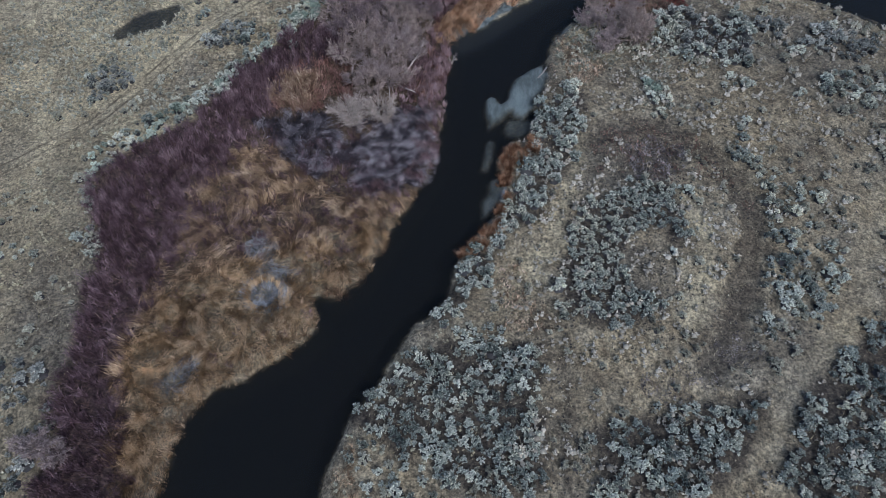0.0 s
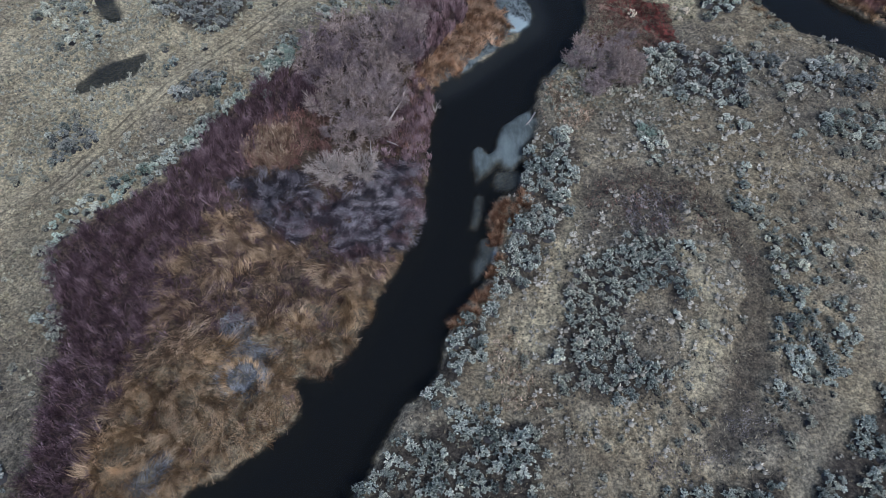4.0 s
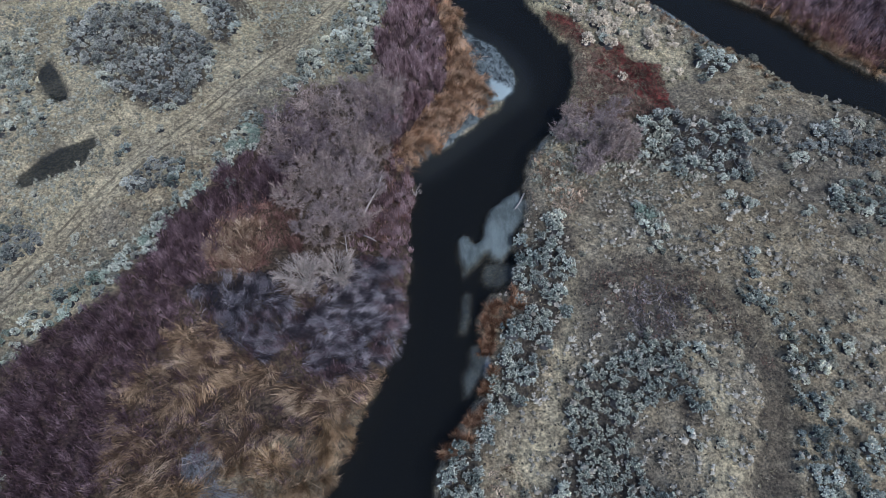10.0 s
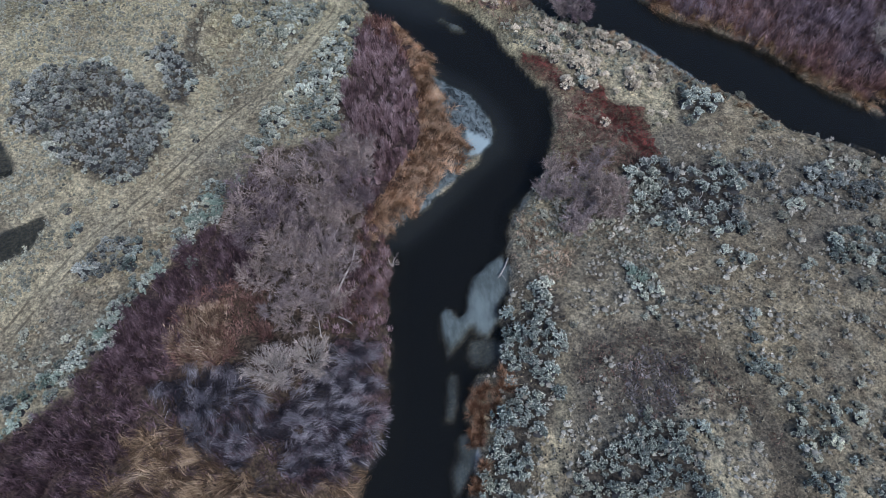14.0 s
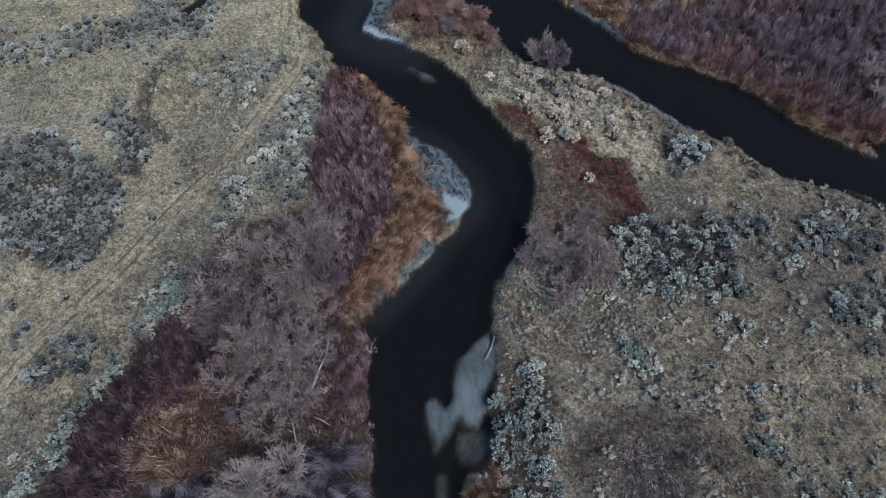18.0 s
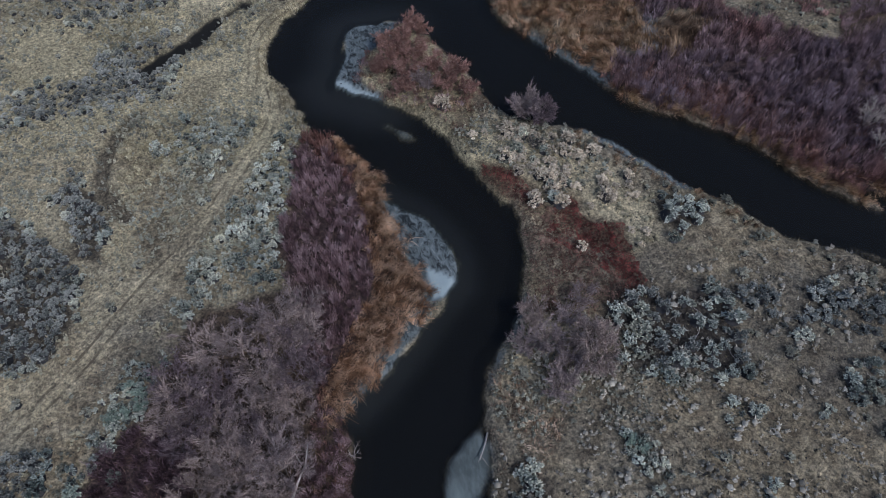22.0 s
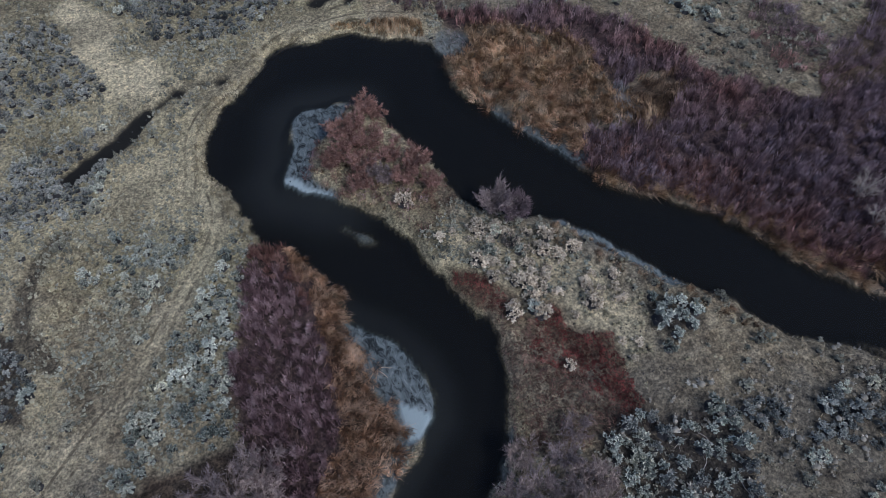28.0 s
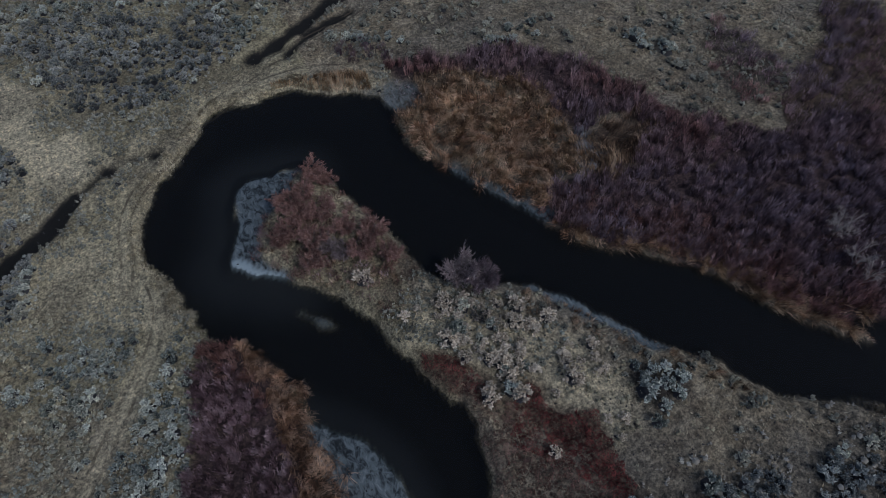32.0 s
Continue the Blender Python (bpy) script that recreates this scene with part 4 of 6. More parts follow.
creek = np.maximum.reduce([along(CREEK, 1.35 + 0.6 * rough(X, Y, 5, 14), 0.35), along(CREEK_DAMP, 0.9, 0.7) * (0.25 + 0.75 * step(0.4, 0.6, rough(X, Y, 3.5, 15))), along(CREEK_B, 1.4, 0.6), along(CREEK_C, 1.0, 0.5)])
oxbow = np.maximum(along(OXBOW, 2.2, 1.0), 1 - step(3.0, 6.5, np.hypot(X - OXBOW_FLOOR[0][0], Y - OXBOW_FLOOR[0][1])))
hollow = along(HOLLOW_L, 1.3, 0.6)
ruts = np.zeros(X.shape)
lane = np.zeros(X.shape)
road_way = np.full(X.shape, 9.0)
for road in (ROAD_L, ROAD_R, ROAD_N, ROAD_N2):
    p = np.array(road)
    pick = (X > p[:, 0].min() - 8) & (X < p[:, 0].max() + 8) & (Y > p[:, 1].min() - 8) & (Y < p[:, 1].max() + 8)
    way = beside(rounded(road), X[pick], Y[pick])
    d = abs(way)
    if road is not ROAD_R:
        road_way[pick] = np.where(d < abs(road_way[pick]), way, road_way[pick])
    ruts[pick] = np.maximum(ruts[pick], (1 - step(0.1, 0.42, abs(d - 0.8))) * (0.5 if road is ROAD_R else 1.0))
    lane[pick] = np.maximum(lane[pick], 1 - step(1.0, 2.6, d))
bumps = (rough(X, Y, 14, 1) - 0.5) * 0.5 + (rough(X, Y, 4, 2) - 0.5) * 0.25 + (rough(X, Y, 1.3, 4) - 0.5) * 0.14
bumps[~near] = 0
bank = 0.75 + 0.25 * rough(X, Y, 9, 8)
Z = WATER + np.where(shore > 0, step(-0.2, 1.1, shore) * (bank + bumps) * 1.0, np.maximum(-1.1, shore * 0.45))
Z = np.where(shore > 0, Z * (1 - sand) + (WATER + 0.05 + 0.08 * np.clip(shore, 0, 2) + 0.06 * (rough(X, Y, 1.5, 9) - 0.3)) * sand, Z)
Z = np.where(shore <= 0, Z * (1 - bars) + (WATER - 0.05 - 0.05 * rough(X, Y, 2, 12)) * bars, Z)
Z -= pond * 0.6 + creek * 0.5 + oxbow * 0.4 + hollow * 0.4 + ruts * 0.09


def height_at(x, y):
    i = np.clip(np.searchsorted(GX, x) - 1, 0, len(GX) - 2)
    j = np.clip(np.searchsorted(GY, y) - 1, 0, len(GY) - 2)
    u, v = (x - GX[i]) / (GX[i + 1] - GX[i]), (y - GY[j]) / (GY[j + 1] - GY[j])
    return (Z[j, i] * (1 - u) + Z[j, i + 1] * u) * (1 - v) + (Z[j + 1, i] * (1 - u) + Z[j + 1, i + 1] * u) * v


def value_at(field, x, y):
    i = np.clip(np.searchsorted(GX, x) - 1, 0, len(GX) - 2)
    j = np.clip(np.searchsorted(GY, y) - 1, 0, len(GY) - 2)
    return field[j, i]


def mesh(name, verts, faces, tone=None, mat=None, sides=3, smooth=False):
    verts, faces = np.asarray(verts, np.float32), np.asarray(faces, np.int32)
    me = bpy.data.meshes.new(name)
    me.vertices.add(len(verts))
    me.vertices.foreach_set("co", verts.ravel())
    me.loops.add(faces.size)
    me.loops.foreach_set("vertex_index", faces.ravel())
    me.polygons.add(len(faces))
    me.polygons.foreach_set("loop_start", np.arange(0, faces.size, sides, dtype=np.int32))
    if smooth:
        me.polygons.foreach_set("use_smooth", np.ones(len(faces), bool))
    me.update(calc_edges=True)
    me.materials.append(mat)
    if tone is not None:
        me.attributes.new("tone", "FLOAT", "POINT").data.foreach_set("value", np.asarray(tone, np.float32))
    return me


def sheet(name, gx, gy, z, mat):
    nx, ny = len(gx), len(gy)
    xx, yy = np.meshgrid(gx, gy)
    idx = np.arange(nx * ny).reshape(ny, nx)
    quads = np.stack([idx[:-1, :-1], idx[:-1, 1:], idx[1:, 1:], idx[1:, :-1]], -1).reshape(-1, 4)
    return mesh(name, np.stack([xx, yy, z], -1).reshape(-1, 3), quads, None, mat, 4, True)


ground_mesh = sheet("ground", GX, GY, Z, M["ground"])
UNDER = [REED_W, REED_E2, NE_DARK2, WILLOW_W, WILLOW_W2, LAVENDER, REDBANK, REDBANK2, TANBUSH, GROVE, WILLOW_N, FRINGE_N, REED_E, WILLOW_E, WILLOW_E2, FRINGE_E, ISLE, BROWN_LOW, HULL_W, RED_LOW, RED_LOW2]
bed_floor = np.maximum.reduce([area(p, 1.0, 0.7) for p in UNDER])
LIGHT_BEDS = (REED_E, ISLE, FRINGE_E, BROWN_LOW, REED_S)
# plant litter on the floor, coloured darker for the shade between clumps
litter_shade = bed_floor * (0.85 - 0.6 * np.maximum.reduce([area(p, 1.0, 0.5) for p in LIGHT_BEDS]))
shoal = np.maximum.reduce([area(SHOAL_TIP, 1.5) * 0.45, pond * 0.3, (1 - step(1.0, 9.0, away(ISLE_SAND, X, Y, True))) * 0.35, (1 - step(0.5, 5.0, away(SPIT, X, Y, True))) * 0.3])
pale = np.maximum(lane * np.where(X > 20, 0.12, 0.45) * (0.3 + rough(X, Y, 6, 21)), along(OXBOW_PALE, 1.8, 1.5) * 0.5)
pale = np.maximum.reduce([pale, along(PATH_L, 2, 2) * 0.5, along(PATH_R, 1.0, 0.9) * 0.45, along(PATH_R2, 1.6, 1.2) * 0.4, along(TREAD, 1.6, 1.2) * 0.6])
pale = np.maximum(pale, step(0.5, 0.72, rough(X, Y, 22, 31)) * 0.32 * (X < -5))
for patch, much in ((PEN_PALE, 0.7), (NW_PALE, 0.55), (N_PALE, 0.65), (SW_PALE, 0.45), (N_PALE2, 1.4), (PLAIN_NW, 0.5)):
    pale = np.maximum(pale, area(patch, 2.0) * much * (0.6 + 0.6 * rough(X, Y, 3, 22)))
pale = np.maximum(pale, (1 - step(3, 7, shore)) * 0.5 * (Y > 148) * (X < 44) * (0.6 + 0.6 * rough(X, Y, 4, 27)))
# shade between close-set sagebrush, put into the ground colour of its patches
sage_shade = np.maximum.reduce([area(p, 1.2) for p in (SAGE_A, SAGE_B, SAGE_C, SAGE_RING, SAGE_BANK, SAGE_E, SAGE_H, SAGE_I, SAGE_M)])
dark = np.maximum.reduce([(0.08 + 0.3 * rough(X, Y, 9, 35)) * step(30, 50, X) * step(68, 80, Y) * (1 - step(104, 114, Y)), 0.36 * (1 - step(-46, -40, X)) * (1 - step(52, 68, Y)), sage_shade * 0.92, oxbow * 0.68, hollow * 0.8, along(RUT_S, 0.7, 0.6) * 0.7, ruts * 0.25, area(FOLD_G, 1.2) * 0.8, area(WORN, 0.8) * 0.5 * rough(X, Y, 1.6, 36), along(CREEK_DAMP, 1.6, 1.2) * 0.4, area(NE_DARK, 1.5) * 0.7, area(ISLE_BROWN, 1.0) * 0.35, step(0.55, 0.75, rough(X, Y, 7, 33)) * 0.35])
mud = np.maximum(1 - step(-0.5, 0.12, shore), np.maximum(pond * 0.75, creek))
mud = mud * (1 - np.where(shore <= 0.15, bars, 0)) * (1 - sand * (shore > -0.1))
for key, field in (("road", road_way), ("pale", pale), ("dark", dark), ("bed_floor", litter_shade), ("thicket", 0.85 * np.maximum.reduce([area(p, 1.2, 0.3) for p in (WILLOW_W, WILLOW_W2, WILLOW_N, WILLOW_E, WILLOW_E2)])), ("shoal", shoal), ("straw", step(96, 125, Y + X * 0.3) * (X < 30) * 0.75 * (1 - 0.75 * area(DULL_W, 3.0))), ("sand", np.maximum(sand, area(BANK_MUD, 0.8) * 0.8)), ("frost", np.maximum(area(FROST_TIP, 0.3), area(FROST_TIP2, 0.3)) * 0.85 + (1 - step(0.2, 0.9, shore)) * (shore > 0) * sand * (0.2 + 0.8 * rough(X, Y, 2.0, 29)) * 0.15 + area(STRAND, 0.5, 0.6) * 0.08), ("bar", bars * (shore < 0.3)), ("mud", mud)):
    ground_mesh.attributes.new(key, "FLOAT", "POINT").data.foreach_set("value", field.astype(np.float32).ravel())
ground = tagged(new("ground", ground_mesh), "dry tan river plain with ruts and banks", "ground", kind="structure")

wx, wy = np.array([-3000, -200, -60, 0, 60, 200, 3000.0]), np.array([-3000, -200, 0, 100, 250, 500, 3000.0])
river_mesh = sheet("river", wx, wy, np.full((7, 7), WATER), M["water"])
river = tagged(new("water", river_mesh), "dark still river water in a bend", "river", kind="structure")


def flat_patch(poly, z, mat, name):
    bm = bmesh.new()
    face = bm.faces.new([bm.verts.new((x, y, z)) for x, y in rounded(poly, True)])
    face.normal_update()
    if face.normal.z < 0:
        face.normal_flip()
    me = bpy.data.meshes.new(name)
    bm.to_mesh(me)
    bm.free()
    me.materials.append(mat)
    return me


for pool in (POND_A, POND_B):
    centre = np.mean(pool, 0)
    grown = [tuple(centre + (np.array(p) - centre) * 1.12) for p in pool]
    level = float(height_at(centre[:1], centre[1:])[0]) + 0.28
    tagged(new("pond", flat_patch(grown, level, M["water"], "pond")), "small dark pond in the dry plain", "pond", kind="structure")


# ---- plants ----
def scatter(poly, per_m2, ragged=0.8, seed=0, holes=(), grow=0.0):
    """Places inside a patch, with a ragged edge."""
    p = np.array(poly)
    lo, hi = p.min(0) - 1, p.max(0) + 1
    n = int(np.prod(hi - lo) * per_m2)
    q = rng.uniform(lo, hi, (n, 2))
    edge = within(poly, q[:, 0], q[:, 1]) + (rough(q[:, 0], q[:, 1], 2.2, 40 + seed) - 0.5) * 2 * ragged + grow
    q = q[edge > 0]
    for hole in holes:
        q = q[~inside(hole, q[:, 0], q[:, 1])]
    return q


def toned(tip, t, tone, clump):
    """A tone for each blade: its own, its clump's and that of the tuft it stands in."""
    tuft = step(0.3, 0.72, rough(tip[:, 0], tip[:, 1], 0.7, 17)) * (0.75 + 0.5 * rough(tip[:, 0], tip[:, 1], 2.6, 18))
    return np.clip(1.15 * clump * tone + 0.34 * t + (0.85 - clump) * tuft - 0.14, 0, 1)


def blades(q, tall, wide, lean, heading, curve=0.5, sink=0.05, tone=None, lift=0.0, clump=0.22):
    """Bent blades or stems: one island each. lean: how far the tip goes aside, in heights; heading in radians."""
    n = len(q)
    z = height_at(q[:, 0], q[:, 1]) - sink + lift
    base = np.stack([q[:, 0], q[:, 1], z], 1)
    way = np.stack([np.cos(heading), np.sin(heading), np.zeros(n)], 1) * (tall * lean)[:, None]
    up = np.stack([np.zeros(n), np.zeros(n), tall / np.sqrt(1 + lean**2)], 1)
    turn = rng.uniform(0, np.pi, n)
    side = np.stack([np.cos(turn), np.sin(turn), np.zeros(n)], 1) * (wide / 2)[:, None]
    mid = base + up * 0.6 + way * (0.6 * (1 - curve))
    tip = base + up + way
    v = np.stack([base - side, base + side, mid + side * 0.8, mid - side * 0.8, tip], 1).reshape(-1, 3)
    o = np.arange(n)[:, None] * 5
    f = np.stack([o + [0, 1, 2], o + [0, 2, 3], o + [3, 2, 4]], 1).reshape(-1, 3)
    t = rng.uniform(0, 1, n)
    if tone is not None:
        t = toned(tip, t, tone, clump)
    return v, f, np.repeat(t, 5)


def twiglets(q, tall, wide, lean, heading, lift, tone):
    """Short straight twigs that leave a stem at some height."""
    n = len(q)
    base = np.stack([q[:, 0], q[:, 1], height_at(q[:, 0], q[:, 1]) + lift], 1)
    tip = base + np.stack([np.cos(heading) * lean, np.sin(heading) * lean, np.ones(n)], 1) * (tall / np.sqrt(1 + lean**2))[:, None]
    turn = rng.uniform(0, np.pi, n)
    across = np.stack([np.cos(turn), np.sin(turn), np.zeros(n)], 1) * (wide * rng.uniform(0.4, 0.75, n))[:, None]
    v = np.stack([base - across, base + across, tip], 1).reshape(-1, 3)
    return v, np.arange(3 * n).reshape(-1, 3), np.repeat(toned(tip, rng.uniform(0, 1, n), tone, 0.5), 3)


def join(parts):
    vs, fs, ts, k = [], [], [], 0
    for v, f, *t in parts:
        vs.append(v)
        fs.append(f + k)
        ts += t
        k += len(v)
    return (np.concatenate(vs), np.concatenate(fs), *([np.concatenate(ts)] if ts else []))


def gappy(q, seed, size=2.0, cut=0.33):
    """Leaves dark openings between clumps."""
    return q[rough(q[:, 0], q[:, 1], size, 120 + seed) > cut]


def dry(q, low=0.0):
    """Only the places on land."""
    return q[value_at(shore, q[:, 0], q[:, 1]) > low]


def thin(q):
    """Brush grows thickly on the river plain and sparsely beyond it."""
    return q[inside(BRUSHLAND, q[:, 0], q[:, 1]) | (rng.uniform(0, 1, len(q)) < 0.25)]


def stuff(name, parts, mat, label, category):
    return tagged(new(name, mesh(name, *join(parts), mat=mat)), label, category, kind="stuff")


def reeds(poly, per_m2, tall, wide, lean, main=None, seed=0, clump=5.0, ragged=0.8, spread=0.5, holes=(), cut=0.33):
    q = gappy(dry(scatter(poly, per_m2, ragged, seed, holes, 0.5), -0.15), seed, 2.0, cut)
    heading = rough(q[:, 0], q[:, 1], clump, 50 + seed) * 4 * np.pi
    if main is not None:
        heading = main + (heading / (4 * np.pi) - 0.5) * 2.4
    heading = heading + rng.normal(0, spread, len(q))
    size = (0.55 + 0.9 * rough(q[:, 0], q[:, 1], clump * 0.7, 60 + seed)) * np.clip(0.5 + 0.2 * value_at(shore, q[:, 0], q[:, 1]), 0.4, 1.0)
    n = len(q)
    return blades(q, tall * size * rng.uniform(0.7, 1.2, n), wide * rng.uniform(0.7, 1.4, n), lean * rng.uniform(0.4, 1.5, n), heading, 0.5, tone=rough(q[:, 0], q[:, 1], 0.9, 66 + seed))


def plumes(poly, per_m2, stems, tall, wide, radius, seed=0, ragged=0.8, lean=0.22, cut=0.3, coast=None, avoid=None):
    """Upright bushy clumps of thin stems."""
    c = gappy(dry(scatter(poly, per_m2, ragged, seed, (), 0.5), 0.1), seed, 2.2, cut)
    if coast is not None:
        s = value_at(shore, c[:, 0], c[:, 1]) + rng.normal(0, 0.8, len(c))
        c = c[(s > coast[0]) & (s < coast[1])]
    if avoid is not None:
        c = c[within(avoid, c[:, 0], c[:, 1]) < -0.8]
    k = rng.integers(stems // 2, stems + 1, len(c))
    who = np.repeat(np.arange(len(c)), k)
    n = len(who)
    a, r = rng.uniform(0, 2 * np.pi, n), radius * np.sqrt(rng.uniform(0, 1, n))
    out = np.stack([np.cos(a), np.sin(a)], 1)
    q = c[who] + out * (r * 0.6)[:, None]
    size = rng.uniform(0.65, 1.2, len(c))[who] * (0.7 + 0.6 * rough(q[:, 0], q[:, 1], 6, 70 + seed))
    full = tall * size * rng.uniform(0.6, 1.15, n)
    bend = lean * (0.3 + r / radius)
    own = rng.uniform(0, 1, len(c))[who]
    main = rng.uniform(0, 1, n) < 0.25
    stem = blades(q[main], full[main], wide * rng.uniform(0.7, 1.3, main.sum()), bend[main], a[main] + rng.normal(0, 0.5, main.sum()), 0.35, tone=own[main], clump=0.5)
    side = ~main
    up = rng.uniform(0.15, 0.85, side.sum())
    foot = q[side] + out[side] * (full[side] * up * bend[side])[:, None]
    return join([stem, twiglets(foot, full[side] * rng.uniform(0.2, 0.36, side.sum()), wide, bend[side] * 2.0, a[side] + rng.normal(0, 0.6, side.sum()), full[side] * up, own[side])])


def tussocks(c, radius, count, tall, wide, seed=0, sweep=None, push=0.0, hollow=0.0, over=False):
    """Clumps with blades that fall outwards from each centre. push: how far all lean to the sweep."""
    k = (count * rng.uniform(0.6, 1.2, len(c))).astype(int)
    who = np.repeat(np.arange(len(c)), k)
    n = len(who)
    a = rng.uniform(0, 2 * np.pi, n)
    r = (hollow + (1 - hollow) * rng.uniform(0, 1, n) ** 0.7) * (radius * rng.uniform(0.6, 1.25, len(c)))[who]
    out = np.stack([np.cos(a), np.sin(a)], 1)
    q = c[who] + out * (r * 0.55)[:, None]
    way = out * (0.15 + 0.5 * r / radius)[:, None]
    if sweep is not None:
        g = sweep + (rough(c[:, 0], c[:, 1], 7, 80 + seed) - 0.5)[who] * 2.6
        way = way + np.stack([np.cos(g), np.sin(g)], 1) * push
    way = way + rng.normal(0, 0.18, (n, 2))
    lean = np.hypot(*way.T)
    size = rng.uniform(0.7, 1.25, len(c))[who] * rng.uniform(0.65, 1.15, n)
    coast = value_at(shore, q[:, 0], q[:, 1])
    on = coast > (-1.6 if over else -0.4)
    if not over:
        size = size * np.clip(0.45 + 0.2 * coast, 0.4, 1.0)
    tone = rng.uniform(0, 1, len(c))[who][on]
    q, lean, way, size = q[on], lean[on], way[on], size[on]
    return blades(q, tall * size, wide * rng.uniform(0.7, 1.4, len(q)), lean, np.arctan2(way[:, 1], way[:, 0]), 0.45, tone=tone)


def tussock_bed(poly, per_m2, radius, count, tall, wide, seed=0, sweep=None, push=0.0, ragged=0.6, holes=(), over=False, grow=0.4):
    return tussocks(gappy(dry(scatter(poly, per_m2, ragged, seed, holes, grow), -0.3), seed), radius, count, tall, wide, seed, sweep, push, over=over)


OXBOW_RING = OXBOW[:6] + [(44, 60), (39, 63), (36, 61), (28, 61), (24.5, 64)]
OXBOW_DISC = [(OXBOW_FLOOR[0][0] + 4.5 * math.cos(a), OXBOW_FLOOR[0][1] - 1 + 3.8 * math.sin(a)) for a in np.linspace(0, 5.7, 12)]
UPPER_REED = [(-40, 50), (-30, 62), (-16, 70), (-6, 66), (-8, 56), (-14, 50), (-24, 48)]
RED_EAST = [(52, 140), (56, 146), (66, 138), (78, 130), (90, 122), (92, 114), (80, 119), (68, 127)]
PRESSED = (GREY_RING, GREY_FAN, GREY_COMB)
stuff("reed_bed", [tussock_bed(ISLE, 0.45, 0.8, 30, 0.7, 0.06, 21), tussock_bed(REED_W, 0.55, 1.5, 60, 1.7, 0.055, 1, -2.4, 0.75, over=True, holes=PRESSED + (REED_S,)), reeds(REED_W, 34, 1.4, 0.055, 0.8, seed=1, spread=0.3, clump=4, ragged=1.8, holes=PRESSED + (REED_S,)),
                   tussock_bed(REED_E, 0.24, 1.4, 52, 1.7, 0.065, 2, -1.9, 0.55, over=True), reeds(REED_E, 14, 1.5, 0.055, 0.6, seed=2, spread=0.4, clump=4, cut=0.25), reeds(REED_E2, 26, 1.6, 0.06, 0.6, seed=43, spread=0.4, clump=4, cut=0.2),
                   reeds(TUFT_S, 24, 0.6, 0.08, 0.8, seed=39, clump=1.5, ragged=1.0), tussock_bed(PEN_GRASS, 1.0, 0.8, 30, 0.8, 0.055, 5, -0.8, 0.5)],
      M["reed"], "tan dry reeds leaning in clumps along the bank", "reeds")
stuff("golden_reed_bed", [tussock_bed(REED_S, 0.75, 1.2, 78, 1.5, 0.05, 44, -1.0, 0.7, holes=PRESSED), tussock_bed(REED_S, 0.16, 1.2, 70, 1.2, 0.05, 53, -1.0, 0.4, over=True, holes=PRESSED), reeds(REED_S, 34, 1.2, 0.05, 0.9, main=-1.0, seed=45, spread=0.35, clump=4, ragged=1.2, holes=PRESSED, cut=0.2), tussock_bed(FRINGE_E, 0.9, 1.0, 56, 1.5, 0.055, 54, -2.0, 0.7, over=True, ragged=1.0, grow=0.6), tussock_bed(REED_E, 0.45, 1.2, 56, 1.5, 0.085, 56, -1.9, 0.6), reeds(REED_NORTH, 44, 1.4, 0.06, 0.25, seed=4, cut=0.05)],
      M["reed_gold"], "golden dry reeds combed down towards the water", "reeds")
stuff("orange_reed_bed", [reeds(FRINGE_N, 40, 1.2, 0.06, 0.7, main=-0.5, seed=31, clump=3, ragged=1.2, cut=0.05), reeds(FRINGE_E, 24, 1.1, 0.06, 0.7, main=-2.0, seed=32, clump=3, cut=0.1), tussock_bed(REED_E, 0.5, 1.2, 50, 1.5, 0.085, 26, -1.9, 0.6, over=True), tussock_bed(FRINGE_N, 1.1, 0.9, 50, 1.3, 0.06, 6, -0.6, 0.6, over=True, ragged=1.2, grow=0.6), tussock_bed(FRINGE_E, 0.7, 1.0, 50, 1.3, 0.06, 7, -2.0, 0.7, over=True, ragged=1.2, grow=0.9)],
      M["reed_orange"], "orange-brown dry reeds fringing the river edge", "reeds")
stuff("tan_scrub", [plumes(TAN_LIGHT, 1.1, 100, 2.3, 0.085, 0.85, 46, lean=0.5, cut=0.05), reeds(TUFT_P, 20, 0.5, 0.08, 0.8, seed=38, clump=1.5, ragged=1.2), reeds(BANK_BROWN, 34, 0.5, 0.08, 0.8, seed=23, clump=1.5, ragged=2.0)],
      M["tan_scrub"], "tan and rust-brown twiggy scrub in a rounded thicket", "scrub")
stuff("grey_reed_bed", [tussock_bed(LAVENDER, 0.95, 0.9, 74, 1.5, 0.06, 8, -0.6, 0.9, ragged=2.2), reeds(LAVENDER, 42, 1.3, 0.075, 1.1, main=-0.6, seed=8, clump=4, spread=0.25, ragged=2.0, cut=0.18)],
      M["lavender"], "grey-lavender reeds flattened and swept over", "reeds")
stuff("flattened_reeds", [reeds(GREY_RING, 50, 0.7, 0.08, 1.4, seed=13, clump=2, cut=0.05), reeds(GREY_FAN, 50, 0.8, 0.08, 1.4, main=-1.2, seed=14, clump=3, cut=0.1), reeds(GREY_COMB, 44, 0.8, 0.07, 1.5, main=-0.9, seed=47, clump=3, cut=0.15), reeds(GREY_E, 30, 1.0, 0.08, 0.7, seed=48, clump=3, cut=0.2)], M["grey_hollow"], "blue-grey reeds pressed flat in hollows of the bed", "reeds")
